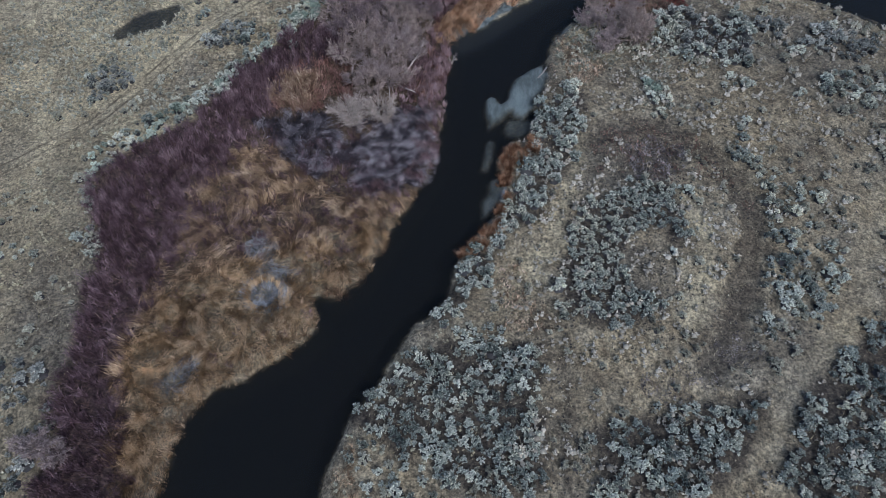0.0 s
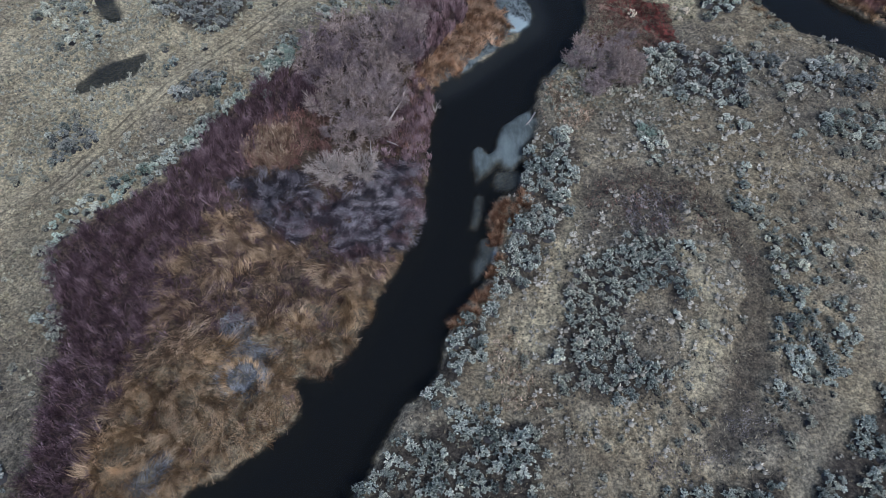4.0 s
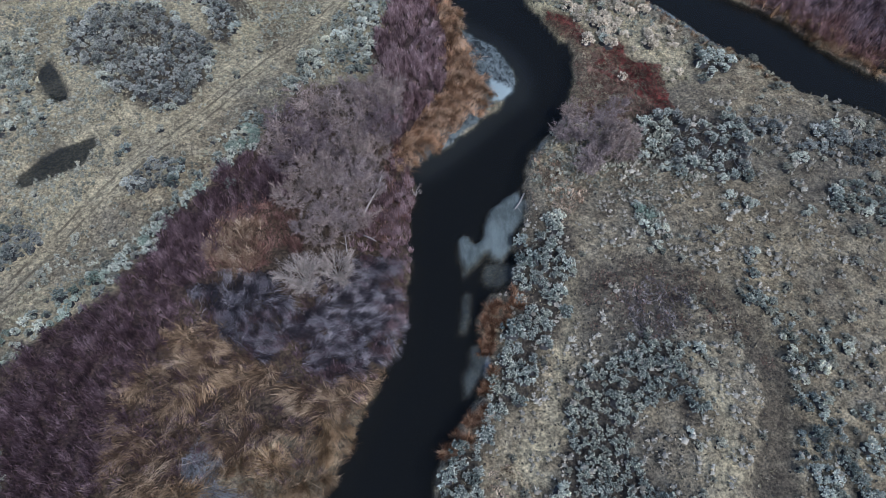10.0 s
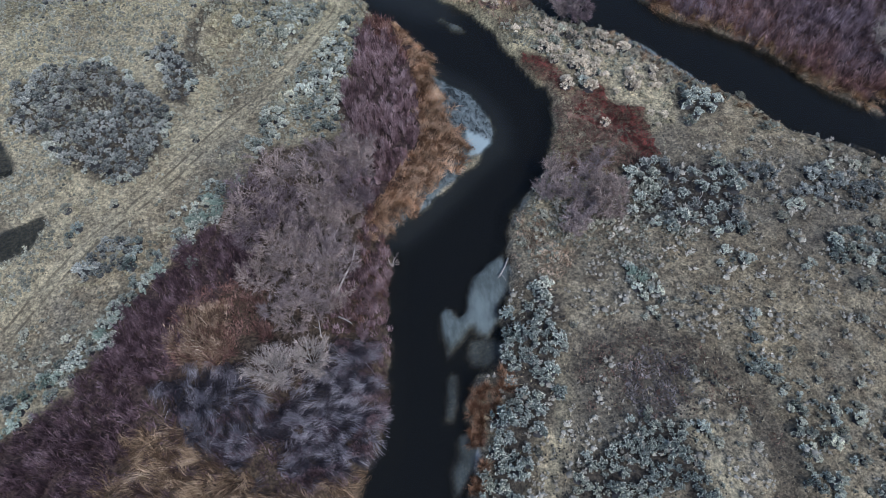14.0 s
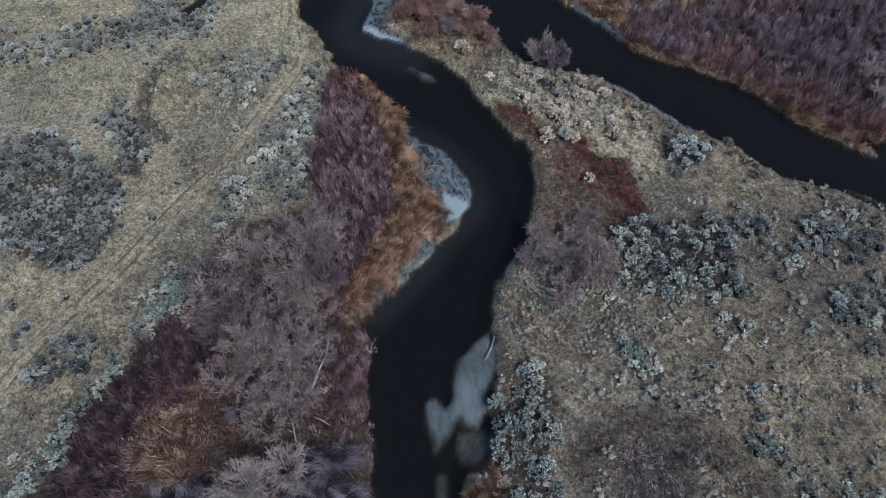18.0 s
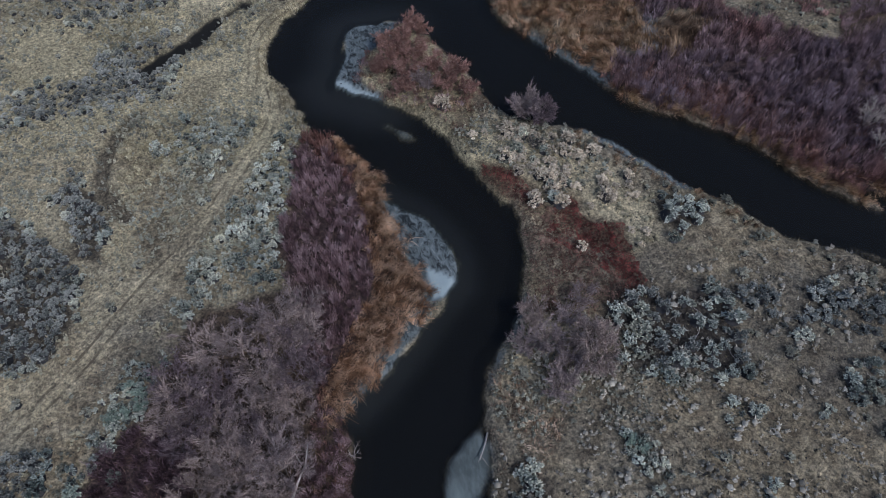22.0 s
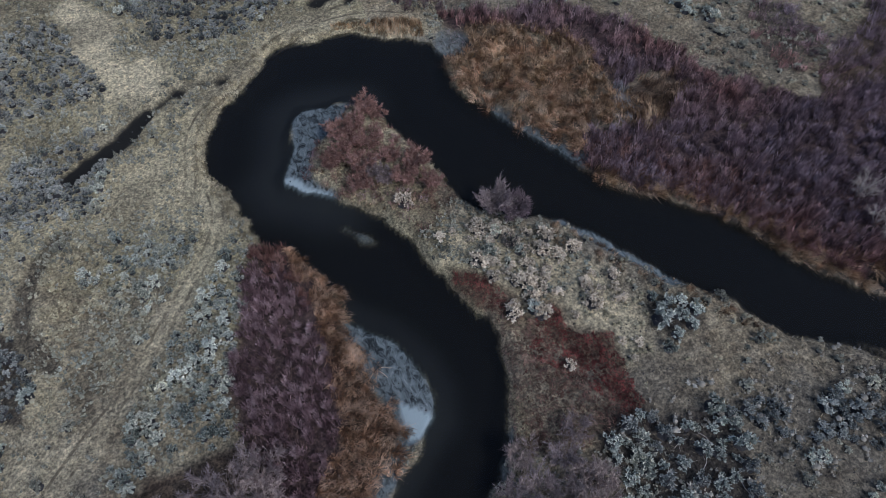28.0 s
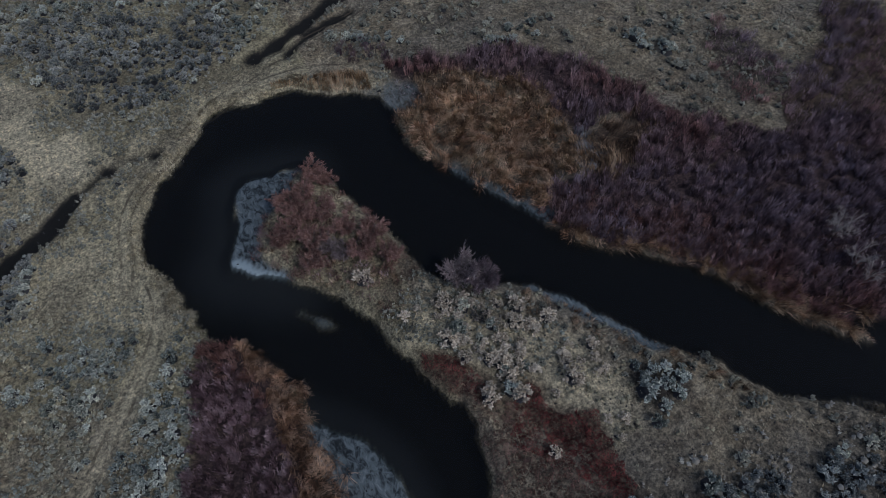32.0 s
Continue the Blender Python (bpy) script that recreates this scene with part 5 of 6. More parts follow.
stuff("grey_herb_patch", [reeds(OXBOW_DISC, 40, 0.35, 0.1, 1.0, seed=35, clump=1.5, ragged=1.5, cut=0.25), reeds(BLUE_A, 30, 0.25, 0.1, 1.0, seed=36, clump=1.5, ragged=2.0, cut=0.4), reeds(BLUE_B, 30, 0.25, 0.1, 1.0, seed=37, clump=1.5, ragged=1.5, cut=0.4), reeds(MUD_NE, 14, 0.4, 0.09, 0.8, seed=49, clump=1.5, ragged=1.2, cut=0.4)], M["grey_herb"], "low grey dead herbs on damp ground", "plants")
stuff("willow_thicket", [plumes(WILLOW_W, 1.3, 76, 2.0, 0.065, 0.5, 1, lean=0.24, cut=0.2), plumes(WILLOW_W2, 1.3, 76, 2.0, 0.065, 0.5, 2, lean=0.24, cut=0.2), plumes(UPPER_REED, 0.8, 44, 1.7, 0.06, 0.6, 41, lean=0.28, ragged=2.0, cut=0.15), plumes(LAVENDER, 0.12, 46, 1.7, 0.06, 0.7, 42, lean=0.28, ragged=2.0),
                         plumes(WILLOW_W3, 0.5, 54, 1.9, 0.058, 0.65, 17, lean=0.3), plumes(REED_W, 0.05, 46, 1.7, 0.06, 0.7, 24), plumes(WILLOW_NORTH, 0.9, 50, 1.4, 0.06, 0.6, 6)],
      M["willow"], "leafless purple-brown willow thicket beside the river", "willow")
stuff("plum_willow_thicket", [plumes(WILLOW_N, 1.15, 120, 1.9, 0.07, 0.46, 3, lean=0.2, cut=0.05, coast=(4.5, 99), avoid=FRINGE_N), plumes(REDBANK, 1.3, 100, 1.7, 0.055, 0.46, 7, cut=0.1), plumes(REDBANK2, 0.8, 100, 1.6, 0.055, 0.46, 55, cut=0.1), plumes(ISLE, 0.3, 56, 1.0, 0.055, 0.7, 58, lean=0.35, cut=0.4)], M["willow_plum"], "leafless plum-coloured willow thicket along the river edge", "willow")
stuff("undergrowth", [reeds(HULL_W, 5, 0.7, 0.07, 0.6, seed=19, clump=2.5)], M["brown_low"], "brown dead undergrowth between reeds and willows", "plants")
stuff("far_willow_thicket", [plumes(WILLOW_E, 0.98, 76, 2.1, 0.075, 0.56, 4, lean=0.22, cut=0.08), plumes(WILLOW_E2, 0.98, 74, 2.1, 0.075, 0.56, 5, lean=0.22, cut=0.08), plumes(NE_DARK2, 0.6, 70, 1.9, 0.065, 0.8, 25, lean=0.3, cut=0.15), plumes(NE_DARK, 0.4, 70, 1.5, 0.07, 0.9, 50, lean=0.35, cut=0.3)],
      M["willow_far"], "leafless brown and purple willow thicket across the river", "willow")
stuff("red_willow_thicket", [plumes(WILLOW_N, 1.15, 110, 1.7, 0.07, 0.46, 27, lean=0.22, cut=0.05, coast=(0.5, 4.5), avoid=FRINGE_N), plumes(WILLOW_E, 1.0, 60, 1.6, 0.06, 0.6, 28, coast=(0.5, 6.5), cut=0.15), plumes(REDBANK2, 0.7, 60, 1.4, 0.058, 0.5, 8, cut=0.1), reeds(RED_PATCH, 30, 0.8, 0.06, 0.6, seed=33, clump=2), plumes(ISLE, 0.5, 60, 1.1, 0.055, 0.7, 9, lean=0.35, cut=0.25), plumes(TANBUSH, 1.0, 80, 1.8, 0.07, 0.8, 3, lean=0.45, cut=0.05), plumes(RED_EAST, 0.6, 60, 1.5, 0.055, 0.7, 20, lean=0.35)],
      M["willow_red"], "leafless red-brown willow scrub at the water's edge", "willow")
stuff("red_herb_patch", [reeds(RED_LOW, 75, 0.3, 0.09, 0.9, seed=10, clump=1.5, cut=0.04), reeds(RED_LOW2, 60, 0.35, 0.08, 0.8, seed=11, clump=1.5, cut=0.15)],
      M["red_low"], "low dark red herb carpet on the bank", "plants")
stuff("red_brown_herb_patch", [reeds(BROWN_LOW, 50, 0.45, 0.07, 0.7, seed=12, clump=1.5, holes=(RED_LOW,), cut=0.15), reeds(OXBOW_RING, 13, 0.35, 0.08, 0.7, seed=18, clump=1.5, ragged=1.5), reeds(NE_BROWN, 6, 0.4, 0.1, 0.7, seed=51, clump=1.5)],
      M["brown_herb"], "low red-brown dead herbs on the bank", "plants")
stuff("brown_herb_patch", [reeds(ISLE_BROWN, 30, 0.35, 0.07, 0.7, seed=15, clump=1.5)],
      M["brown_low"], "low brown dead herbs on the bank", "plants")
edge = rng.uniform((-12, 142), (40, 190), (26000, 2))
edge_way = value_at(shore, edge[:, 0], edge[:, 1])
edge = edge[(edge_way > -0.2) & (edge_way < 2.2) & (value_at(sand + bed_floor, edge[:, 0], edge[:, 1]) < 0.4) & (rough(edge[:, 0], edge[:, 1], 1.6, 57) > 0.35)]
stuff("bank_grass", [tussocks(edge, 0.45, 9, 0.42, 0.07, 52, over=True)], M["bank_grass"], "bleached grass clumps on the cut edge of the bank", "grass")


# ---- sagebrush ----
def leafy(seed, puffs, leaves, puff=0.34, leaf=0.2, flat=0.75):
    """A shrub of radius 1: rounded sprays on an uneven dome, each a close core, coloured dark for the shade inside,
    with pale sprigs that stand out from it.
    """
    r = np.random.default_rng(seed)
    a = np.arange(puffs) * 2.399 + r.uniform(0, 6) + r.normal(0, 0.35, puffs)
    rad = np.sqrt((np.arange(puffs) + 0.4) / puffs) * r.uniform(0.6, 0.86, puffs)
    c = np.stack([np.cos(a) * rad, np.sin(a) * rad, flat * (1 - 0.8 * rad**2) * r.uniform(0.7, 1.15, puffs)], 1)
    facing = np.stack([np.cos(a) * rad, np.sin(a) * rad, 0.8 - 0.2 * rad], 1)
    facing /= np.linalg.norm(facing, axis=1)[:, None]
    own, size = r.uniform(0, 1, puffs), puff * r.uniform(0.75, 1.2, puffs)
    who = np.repeat(np.arange(puffs), leaves)
    n = len(who)
    d = r.normal(0, 1, (n, 3))
    d = d / np.linalg.norm(d, axis=1)[:, None] + facing[who] * 0.9
    d /= np.linalg.norm(d, axis=1)[:, None]
    u = np.cross(d, r.normal(0, 1, (n, 3)))
    u /= np.linalg.norm(u, axis=1)[:, None]
    foot = c[who] + d * size[who, None] * 0.62
    tip = foot + (d + r.normal(0, 0.25, (n, 3))) * leaf * r.uniform(0.8, 1.7, (n, 1))
    wide = u * leaf * r.uniform(0.4, 0.65, (n, 1))
    v = np.stack([foot - wide, foot + wide, tip], 1).reshape(-1, 3)
    # sprigs raised by 0.3: frosted tips, with lit tops put into the colour
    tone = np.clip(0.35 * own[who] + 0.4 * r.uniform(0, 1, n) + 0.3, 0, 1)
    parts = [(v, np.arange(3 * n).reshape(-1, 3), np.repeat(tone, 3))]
    ends = np.linspace(0, 2 * np.pi, 6)[:-1]
    for i in range(puffs):
        turn = ends + r.uniform(0, 6)
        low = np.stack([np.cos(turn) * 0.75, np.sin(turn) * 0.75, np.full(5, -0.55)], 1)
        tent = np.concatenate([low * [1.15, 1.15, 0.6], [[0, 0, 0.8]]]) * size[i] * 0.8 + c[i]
        # core tone kept low: shade inside the spray is put into its colour
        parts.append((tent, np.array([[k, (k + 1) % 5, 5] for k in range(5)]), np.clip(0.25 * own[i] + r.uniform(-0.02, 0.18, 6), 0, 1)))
    return join(parts)


def woody(seed, n=4):
    """Bare stems inside a shrub of radius 1, round a dark dome that stands in for the shade within."""
    r = np.random.default_rng(seed)
    vs, fs = [], []
    for i in range(n):
        a, b = r.uniform(0, 2 * np.pi), r.uniform(0.3, 0.75)
        tip = np.array([np.cos(a) * b, np.sin(a) * b, r.uniform(0.4, 0.75)])
        s = np.array([-np.sin(a), np.cos(a), 0]) * 0.09
        k = len(vs)
        vs += [-s + [0, 0, -0.1], s + [0, 0, -0.1], [np.cos(a) * 0.1, np.sin(a) * 0.1, 0.02], tip]
        fs += [[k, k + 1, k + 3], [k + 1, k + 2, k + 3], [k + 2, k, k + 3]]
    # the added dome: a near-black shape for the shade inside the crown
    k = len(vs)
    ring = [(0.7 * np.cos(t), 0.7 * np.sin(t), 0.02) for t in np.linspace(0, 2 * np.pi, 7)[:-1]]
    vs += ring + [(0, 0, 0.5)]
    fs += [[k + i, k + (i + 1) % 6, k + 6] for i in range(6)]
    return np.array(vs), np.array(fs), np.full(len(vs), 0.4)


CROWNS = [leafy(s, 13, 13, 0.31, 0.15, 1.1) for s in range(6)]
STEM_DOMES = [woody(s) for s in range(6)]
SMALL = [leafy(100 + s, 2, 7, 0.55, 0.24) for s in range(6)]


def placed(proto, x, y, size, turn, tall=1.0, sink=0.05):
    """Many copies of small shrubs as joined arrays."""
    vs, fs, ts, k = [], [], [], 0
    z = height_at(x, y) - sink
    own = rng.uniform(0, 1, len(x))
    which = rng.integers(0, len(proto), len(x))
    for w, (v, f, t) in enumerate(proto):
        pick = np.nonzero(which == w)[0]
        if not len(pick):
            continue
        c, s = np.cos(turn[pick])[:, None], np.sin(turn[pick])[:, None]
        sz = size[pick][:, None]
        xx = (v[None, :, 0] * c - v[None, :, 1] * s) * sz + x[pick][:, None]
        yy = (v[None, :, 0] * s + v[None, :, 1] * c) * sz + y[pick][:, None]
        zz = v[None, :, 2] * sz * tall + z[pick][:, None]
        vs.append(np.stack([xx, yy, zz], -1).reshape(-1, 3))
        fs.append((f[None] + (np.arange(len(pick)) * len(v))[:, None, None] + k).reshape(-1, 3))
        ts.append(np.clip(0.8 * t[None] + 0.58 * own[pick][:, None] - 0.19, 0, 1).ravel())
        k += len(pick) * len(v)
    return np.concatenate(vs), np.concatenate(fs), np.concatenate(ts)


SAGE = [SAGE_A, SAGE_B, SAGE_C, SAGE_RING, SAGE_BANK, SAGE_D, SAGE_E, SAGE_F, SAGE_G, SAGE_H, SAGE_I, SAGE_J, SAGE_K, SAGE_L, SAGE_M, SAGE_N, SAGE_O, SAGE_P, SAGE_Q,
        SAGE_R, SAGE_S, SAGE_T, SAGE_U, SAGE_V, SAGE_W, SAGE_X, SAGE_AA, SAGE_BB, SAGE_CC, SAGE_DD, SAGE_EE, SAGE_GG, SAGE_HH, SAGE_II, SAGE_JJ, SAGE_LL, SAGE_MM, SAGE_NN, SAGE_OO, SAGE_PP, SAGE_RR, SAGE_SS, SAGE_TT, SAGE_UU, SAGE_VV]
LARGE = {4: 1.35, 5: 1.1, 6: 1.65, 14: 1.6, 15: 1.2, 16: 1.1, 19: 1.3, 18: 1.5, 7: 1.3}
THIN = {26: 1.0, 27: 0.7, 28: 0.6, 33: 0.4, 15: 0.25, 8: 1.0, 11: 2.0, 17: 0.5, 20: 0.5, 22: 0.6, 25: 0.35, 7: 0.6, 18: 0.3, 37: 0.8, 38: 1.0, 39: 1.4, 40: 0.6, 41: 0.7, 42: 0.8, 43: 0.6, 19: 0.2, 23: 0.25, 24: 0.3, 34: 0.7}
spots = [scatter(p, THIN.get(k, 2.4 if k not in LARGE else 1.5), 1.8, 3) for k, p in enumerate(SAGE)]
spots = [p[rough(p[:, 0], p[:, 1], 3.2, 44) > 0.2] for p in spots]
growth = np.concatenate([np.full(len(p), LARGE.get(k, 1.0)) for k, p in enumerate(spots)])
wide_q = thin(rng.uniform((-100, 0), (150, 240), (11000, 2)))
keep = rng.uniform(0, 1, len(wide_q)) < 0.12 + 0.9 * step(0.4, 0.75, rough(wide_q[:, 0], wide_q[:, 1], 9, 90))
keep &= (wide_q[:, 0] > 20) | (wide_q[:, 1] < 95) | (rng.uniform(0, 1, len(wide_q)) < 0.35)
keep &= value_at(pale, wide_q[:, 0], wide_q[:, 1]) < 0.42
spots.append(wide_q[keep])
growth = np.concatenate([growth, np.full(keep.sum(), 0.78)])
q = np.concatenate(spots)
bare = np.maximum.reduce([lane * 1.2, oxbow, bed_floor * 1.3, creek, pond, sand])
ok = (value_at(shore, q[:, 0], q[:, 1]) > 0.3) & (value_at(bare, q[:, 0], q[:, 1]) < 0.5)
q, growth = q[ok], growth[ok]
lq = thin(rng.uniform((-100, 75), (45, 240), (24000, 2)))
lq = lq[rng.uniform(0, 1, len(lq)) < 0.08 + 0.92 * step(0.35, 0.7, rough(lq[:, 0], lq[:, 1], 13, 97))]
open_ground = within(N_PALE2, q[:, 0], q[:, 1]) < -0.5
q, growth = q[open_ground], growth[open_ground]
lq = lq[within(N_PALE2, lq[:, 0], lq[:, 1]) < 0.5]
lq = lq[(value_at(shore, lq[:, 0], lq[:, 1]) > 0.8) & (value_at(bare + pale * 0.8, lq[:, 0], lq[:, 1]) < 0.55)]
# a dense belt along the dry side of the willows
belt = np.concatenate([scatter(p, 0.8, 1.2, 6, (), 3.4) for p in (WILLOW_W, WILLOW_W2, HULL_W)])
clear = np.minimum.reduce([-within(p, belt[:, 0], belt[:, 1]) for p in (WILLOW_W, WILLOW_W2, HULL_W, GROVE)])
belt = belt[(clear > 0.5) & (belt[:, 1] < 106) & (belt[:, 1] > 48) & (value_at(shore, belt[:, 0], belt[:, 1]) > 9) & (rough(belt[:, 0], belt[:, 1], 5, 46) > 0.3)]
q, growth = np.concatenate([q, belt]), np.concatenate([growth, np.full(len(belt), 1.15)])
# keep shrubs from standing inside one another
cell = {}
chosen = []
size_all = np.clip(rng.lognormal(-0.3, 0.32, len(q)), 0.38, 1.4) * growth
for i in rng.permutation(len(q)):
    x, y = q[i]
    c = (int(x // 3), int(y // 3))
    if all((q[j, 0] - x) ** 2 + (q[j, 1] - y) ** 2 > ((0.6 + 0.16 * (min(growth[i], growth[j]) > 1.4)) * (size_all[i] + size_all[j])) ** 2
           for dx in (-1, 0, 1) for dy in (-1, 0, 1) for j in cell.get((c[0] + dx, c[1] + dy), ())):
        cell.setdefault(c, []).append(i)
        chosen.append(i)
chosen = np.array(chosen)
q, size, growth = q[chosen], size_all[chosen], growth[chosen]
# single shrubs on the bank and the ring of the oxbow, the rest joined
single = np.logical_or.reduce([inside(p, q[:, 0], q[:, 1]) for p in (SAGE_E, SAGE_M, SAGE_RING)])
single |= inside(SAGE_BANK, q[:, 0], q[:, 1])
single &= np.cumsum(single) <= 300
turns = rng.uniform(0, 2 * np.pi, len(q))
green = np.logical_or(inside(SAGE_L, q[:, 0], q[:, 1]), inside(SAGE_K, q[:, 0], q[:, 1])) & (rough(q[:, 0], q[:, 1], 5, 95) > 0.35) & ~single
dusky = np.logical_or.reduce([inside(p, q[:, 0], q[:, 1]) for p in (SAGE_H, SAGE_I, SAGE_J, SAGE_U, SAGE_GG, SAGE_T, SAGE_F, SAGE_V, SAGE_NN, SAGE_OO)]) & ~single & ~green
loose = (growth == 0.78) & ~single & ~green & ~dusky
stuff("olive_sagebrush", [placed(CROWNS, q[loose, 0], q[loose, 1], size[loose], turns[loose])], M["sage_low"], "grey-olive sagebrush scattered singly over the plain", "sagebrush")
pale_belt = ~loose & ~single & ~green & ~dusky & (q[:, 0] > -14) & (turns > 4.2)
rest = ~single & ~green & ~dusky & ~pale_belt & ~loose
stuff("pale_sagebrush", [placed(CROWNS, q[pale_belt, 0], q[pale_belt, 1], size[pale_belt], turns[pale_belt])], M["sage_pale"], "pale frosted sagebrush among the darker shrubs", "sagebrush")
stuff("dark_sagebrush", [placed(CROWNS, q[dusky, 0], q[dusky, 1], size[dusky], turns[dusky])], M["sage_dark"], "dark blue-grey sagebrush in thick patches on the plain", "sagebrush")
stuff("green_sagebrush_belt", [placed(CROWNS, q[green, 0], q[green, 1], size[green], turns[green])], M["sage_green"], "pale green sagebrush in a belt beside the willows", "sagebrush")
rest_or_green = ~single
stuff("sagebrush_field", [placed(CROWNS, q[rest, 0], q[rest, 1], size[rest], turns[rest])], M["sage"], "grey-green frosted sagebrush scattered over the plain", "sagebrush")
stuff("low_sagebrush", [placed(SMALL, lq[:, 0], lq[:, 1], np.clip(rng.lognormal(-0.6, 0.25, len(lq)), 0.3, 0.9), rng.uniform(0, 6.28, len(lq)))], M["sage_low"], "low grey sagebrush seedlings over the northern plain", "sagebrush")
stuff("sagebrush_stems_and_domes", [placed(STEM_DOMES, q[rest_or_green, 0], q[rest_or_green, 1], size[rest_or_green], turns[rest_or_green])], M["sage_stem"], "dark woody stems and shade domes under the sagebrush", "sagebrush")
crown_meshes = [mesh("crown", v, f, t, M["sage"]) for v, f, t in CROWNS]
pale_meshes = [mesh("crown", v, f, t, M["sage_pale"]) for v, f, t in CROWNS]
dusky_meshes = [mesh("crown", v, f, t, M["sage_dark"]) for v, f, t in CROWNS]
stem_dome_meshes = [mesh("stem", v, f, t, M["sage_stem"]) for v, f, t in STEM_DOMES]
frosted = (inside(SAGE_E, q[:, 0], q[:, 1]) & (turns > 2.2)) | inside(SAGE_M, q[:, 0], q[:, 1]) | (inside(SAGE_BANK, q[:, 0], q[:, 1]) & (turns > 2.6))
for i in np.nonzero(single)[0]:
    k = int(rng.integers(0, 6))
    shrub = tagged(new("sagebrush"), "rounded grey-green sagebrush shrub on dry ground", "shrub", "single sagebrush shrubs")
    shrub.matrix_basis = pose(q[i, 0], q[i, 1], float(height_at(q[i:i + 1, 0], q[i:i + 1, 1])[0]) - 0.05, 0, 0, math.degrees(turns[i])) @ Matrix.Scale(float(size[i]), 4)
    shade = inside(SAGE_E, q[i:i + 1, 0], q[i:i + 1, 1])[0] and rng.uniform() < 0.2
    for part_name, me in (("crown", (dusky_meshes if shade else pale_meshes if frosted[i] else crown_meshes)[k]), ("stem", stem_dome_meshes[k])):
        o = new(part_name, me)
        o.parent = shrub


# ---- pale brush and dry grass ----
pq = thin(rng.uniform((-100, 0), (150, 240), (52000, 2)))
pd = 0.25 + 0.75 * step(0.35, 0.65, rough(pq[:, 0], pq[:, 1], 5, 91))
pq = pq[rng.uniform(0, 1, len(pq)) < pd * np.where((pq[:, 0] > 8) & (pq[:, 1] < 100), 0.5, 0.3)]
extra = np.concatenate([scatter(PEN_PALE, 0.35, 1.0, 5), scatter(BRUSH_W, 1.1, 2.0, 6)])
pq = np.concatenate([pq, extra])
pq = pq[value_at(pale, pq[:, 0], pq[:, 1]) < 0.8]
pq = pq[(value_at(shore, pq[:, 0], pq[:, 1]) > 0.5) & (value_at(bare, pq[:, 0], pq[:, 1]) < 0.45)]
pq = pq[within(BANK_BROWN, pq[:, 0], pq[:, 1]) < 0.3]
psize = np.clip(rng.lognormal(-0.85, 0.42, len(pq)), 0.2, 0.95) * np.where((pq[:, 0] > 4) & (pq[:, 1] < 104), 1.2, 1.0)
east = (pq[:, 0] > 4) & (pq[:, 1] < 104)
for name, on, mat, label in (("grey_brush", east, M["pale_twiggy"], "small pale grey brush scattered round the oxbow"), ("pale_brush", ~east, M["rabbitbrush"], "small olive dry brush scattered over the plain")):
    stuff(name, [placed(SMALL, pq[on, 0], pq[on, 1], psize[on], rng.uniform(0, 6.28, on.sum()))], mat, label, "brush")
cq = np.concatenate([scatter(PEN_PALE, 0.16, 1.0, 15), scatter(SAGE_N, 0.2, 1.0, 16)])
cq = cq[(value_at(shore, cq[:, 0], cq[:, 1]) > 1.0) & (value_at(bed_floor, cq[:, 0], cq[:, 1]) < 0.45)]
stuff("cream_brush", [placed(CROWNS, cq[:, 0], cq[:, 1], rng.uniform(0.5, 1.15, len(cq)), rng.uniform(0, 6.28, len(cq)))], M["cream_brush"], "cream-coloured dry brush on the grassy spit", "brush")

gq = thin(rng.uniform((-100, 0), (150, 240), (210000, 2)))
gq = gq[rng.uniform(0, 1, len(gq)) < (0.35 + 0.65 * step(0.3, 0.7, rough(gq[:, 0], gq[:, 1], 8, 92))) * (0.1 + 0.9 * step(0.3, 0.6, rough(gq[:, 0], gq[:, 1], 1.1, 93)))]
gq = gq[within(N_PALE2, gq[:, 0], gq[:, 1]) < -0.5]
gq = gq[(value_at(shore, gq[:, 0], gq[:, 1]) > 0.3) & (value_at(bed_floor, gq[:, 0], gq[:, 1]) < 0.5) & (value_at(sand + creek + pond + ruts * 0.8, gq[:, 0], gq[:, 1]) < 0.4)]
n = len(gq)
stuff("dry_grass", [blades(gq, rng.uniform(0.15, 0.5, n), rng.uniform(0.08, 0.2, n), rng.uniform(0.4, 1.6, n), rng.uniform(0, 6.28, n), 0.4, 0.02)],
      M["grass"], "short dry bleached grass on the plain", "grass")


dq = thin(rng.uniform((-100, 0), (150, 240), (15000, 2)))
dq = dq[rng.uniform(0, 1, len(dq)) < 0.1 + 0.7 * step(0.45, 0.7, rough(dq[:, 0], dq[:, 1], 12, 94))]
dq = np.concatenate([dq, scatter(PEN_PALE, 0.6, 1.0, 7), scatter(OXBOW_RING, 1.8, 1.5, 8), scatter(SAGE_RING, 0.9, 3.0, 9, (), 5.0), scatter(PEN_PALE[6:11] + [(52, 100), (56, 104)], 0.8, 1.0, 10), rng.uniform((8, 14), (80, 100), (2600, 2))])
dq = dq[(value_at(shore, dq[:, 0], dq[:, 1]) > 0.5) & (value_at(bed_floor + lane, dq[:, 0], dq[:, 1]) < 0.45)]
# near-black tufts added for dark holes and small shrub shadows on the ground
TINY = [leafy(150 + s, 1, 4, 0.6, 0.5, 0.5) for s in range(3)]
stuff("dark_dots", [placed(TINY, dq[:, 0], dq[:, 1], rng.uniform(0.13, 0.3, len(dq)), rng.uniform(0, 6.28, len(dq)))], M["sage_stem"], "small dark tufts that stand in for holes and shrub shadows", "herbs")

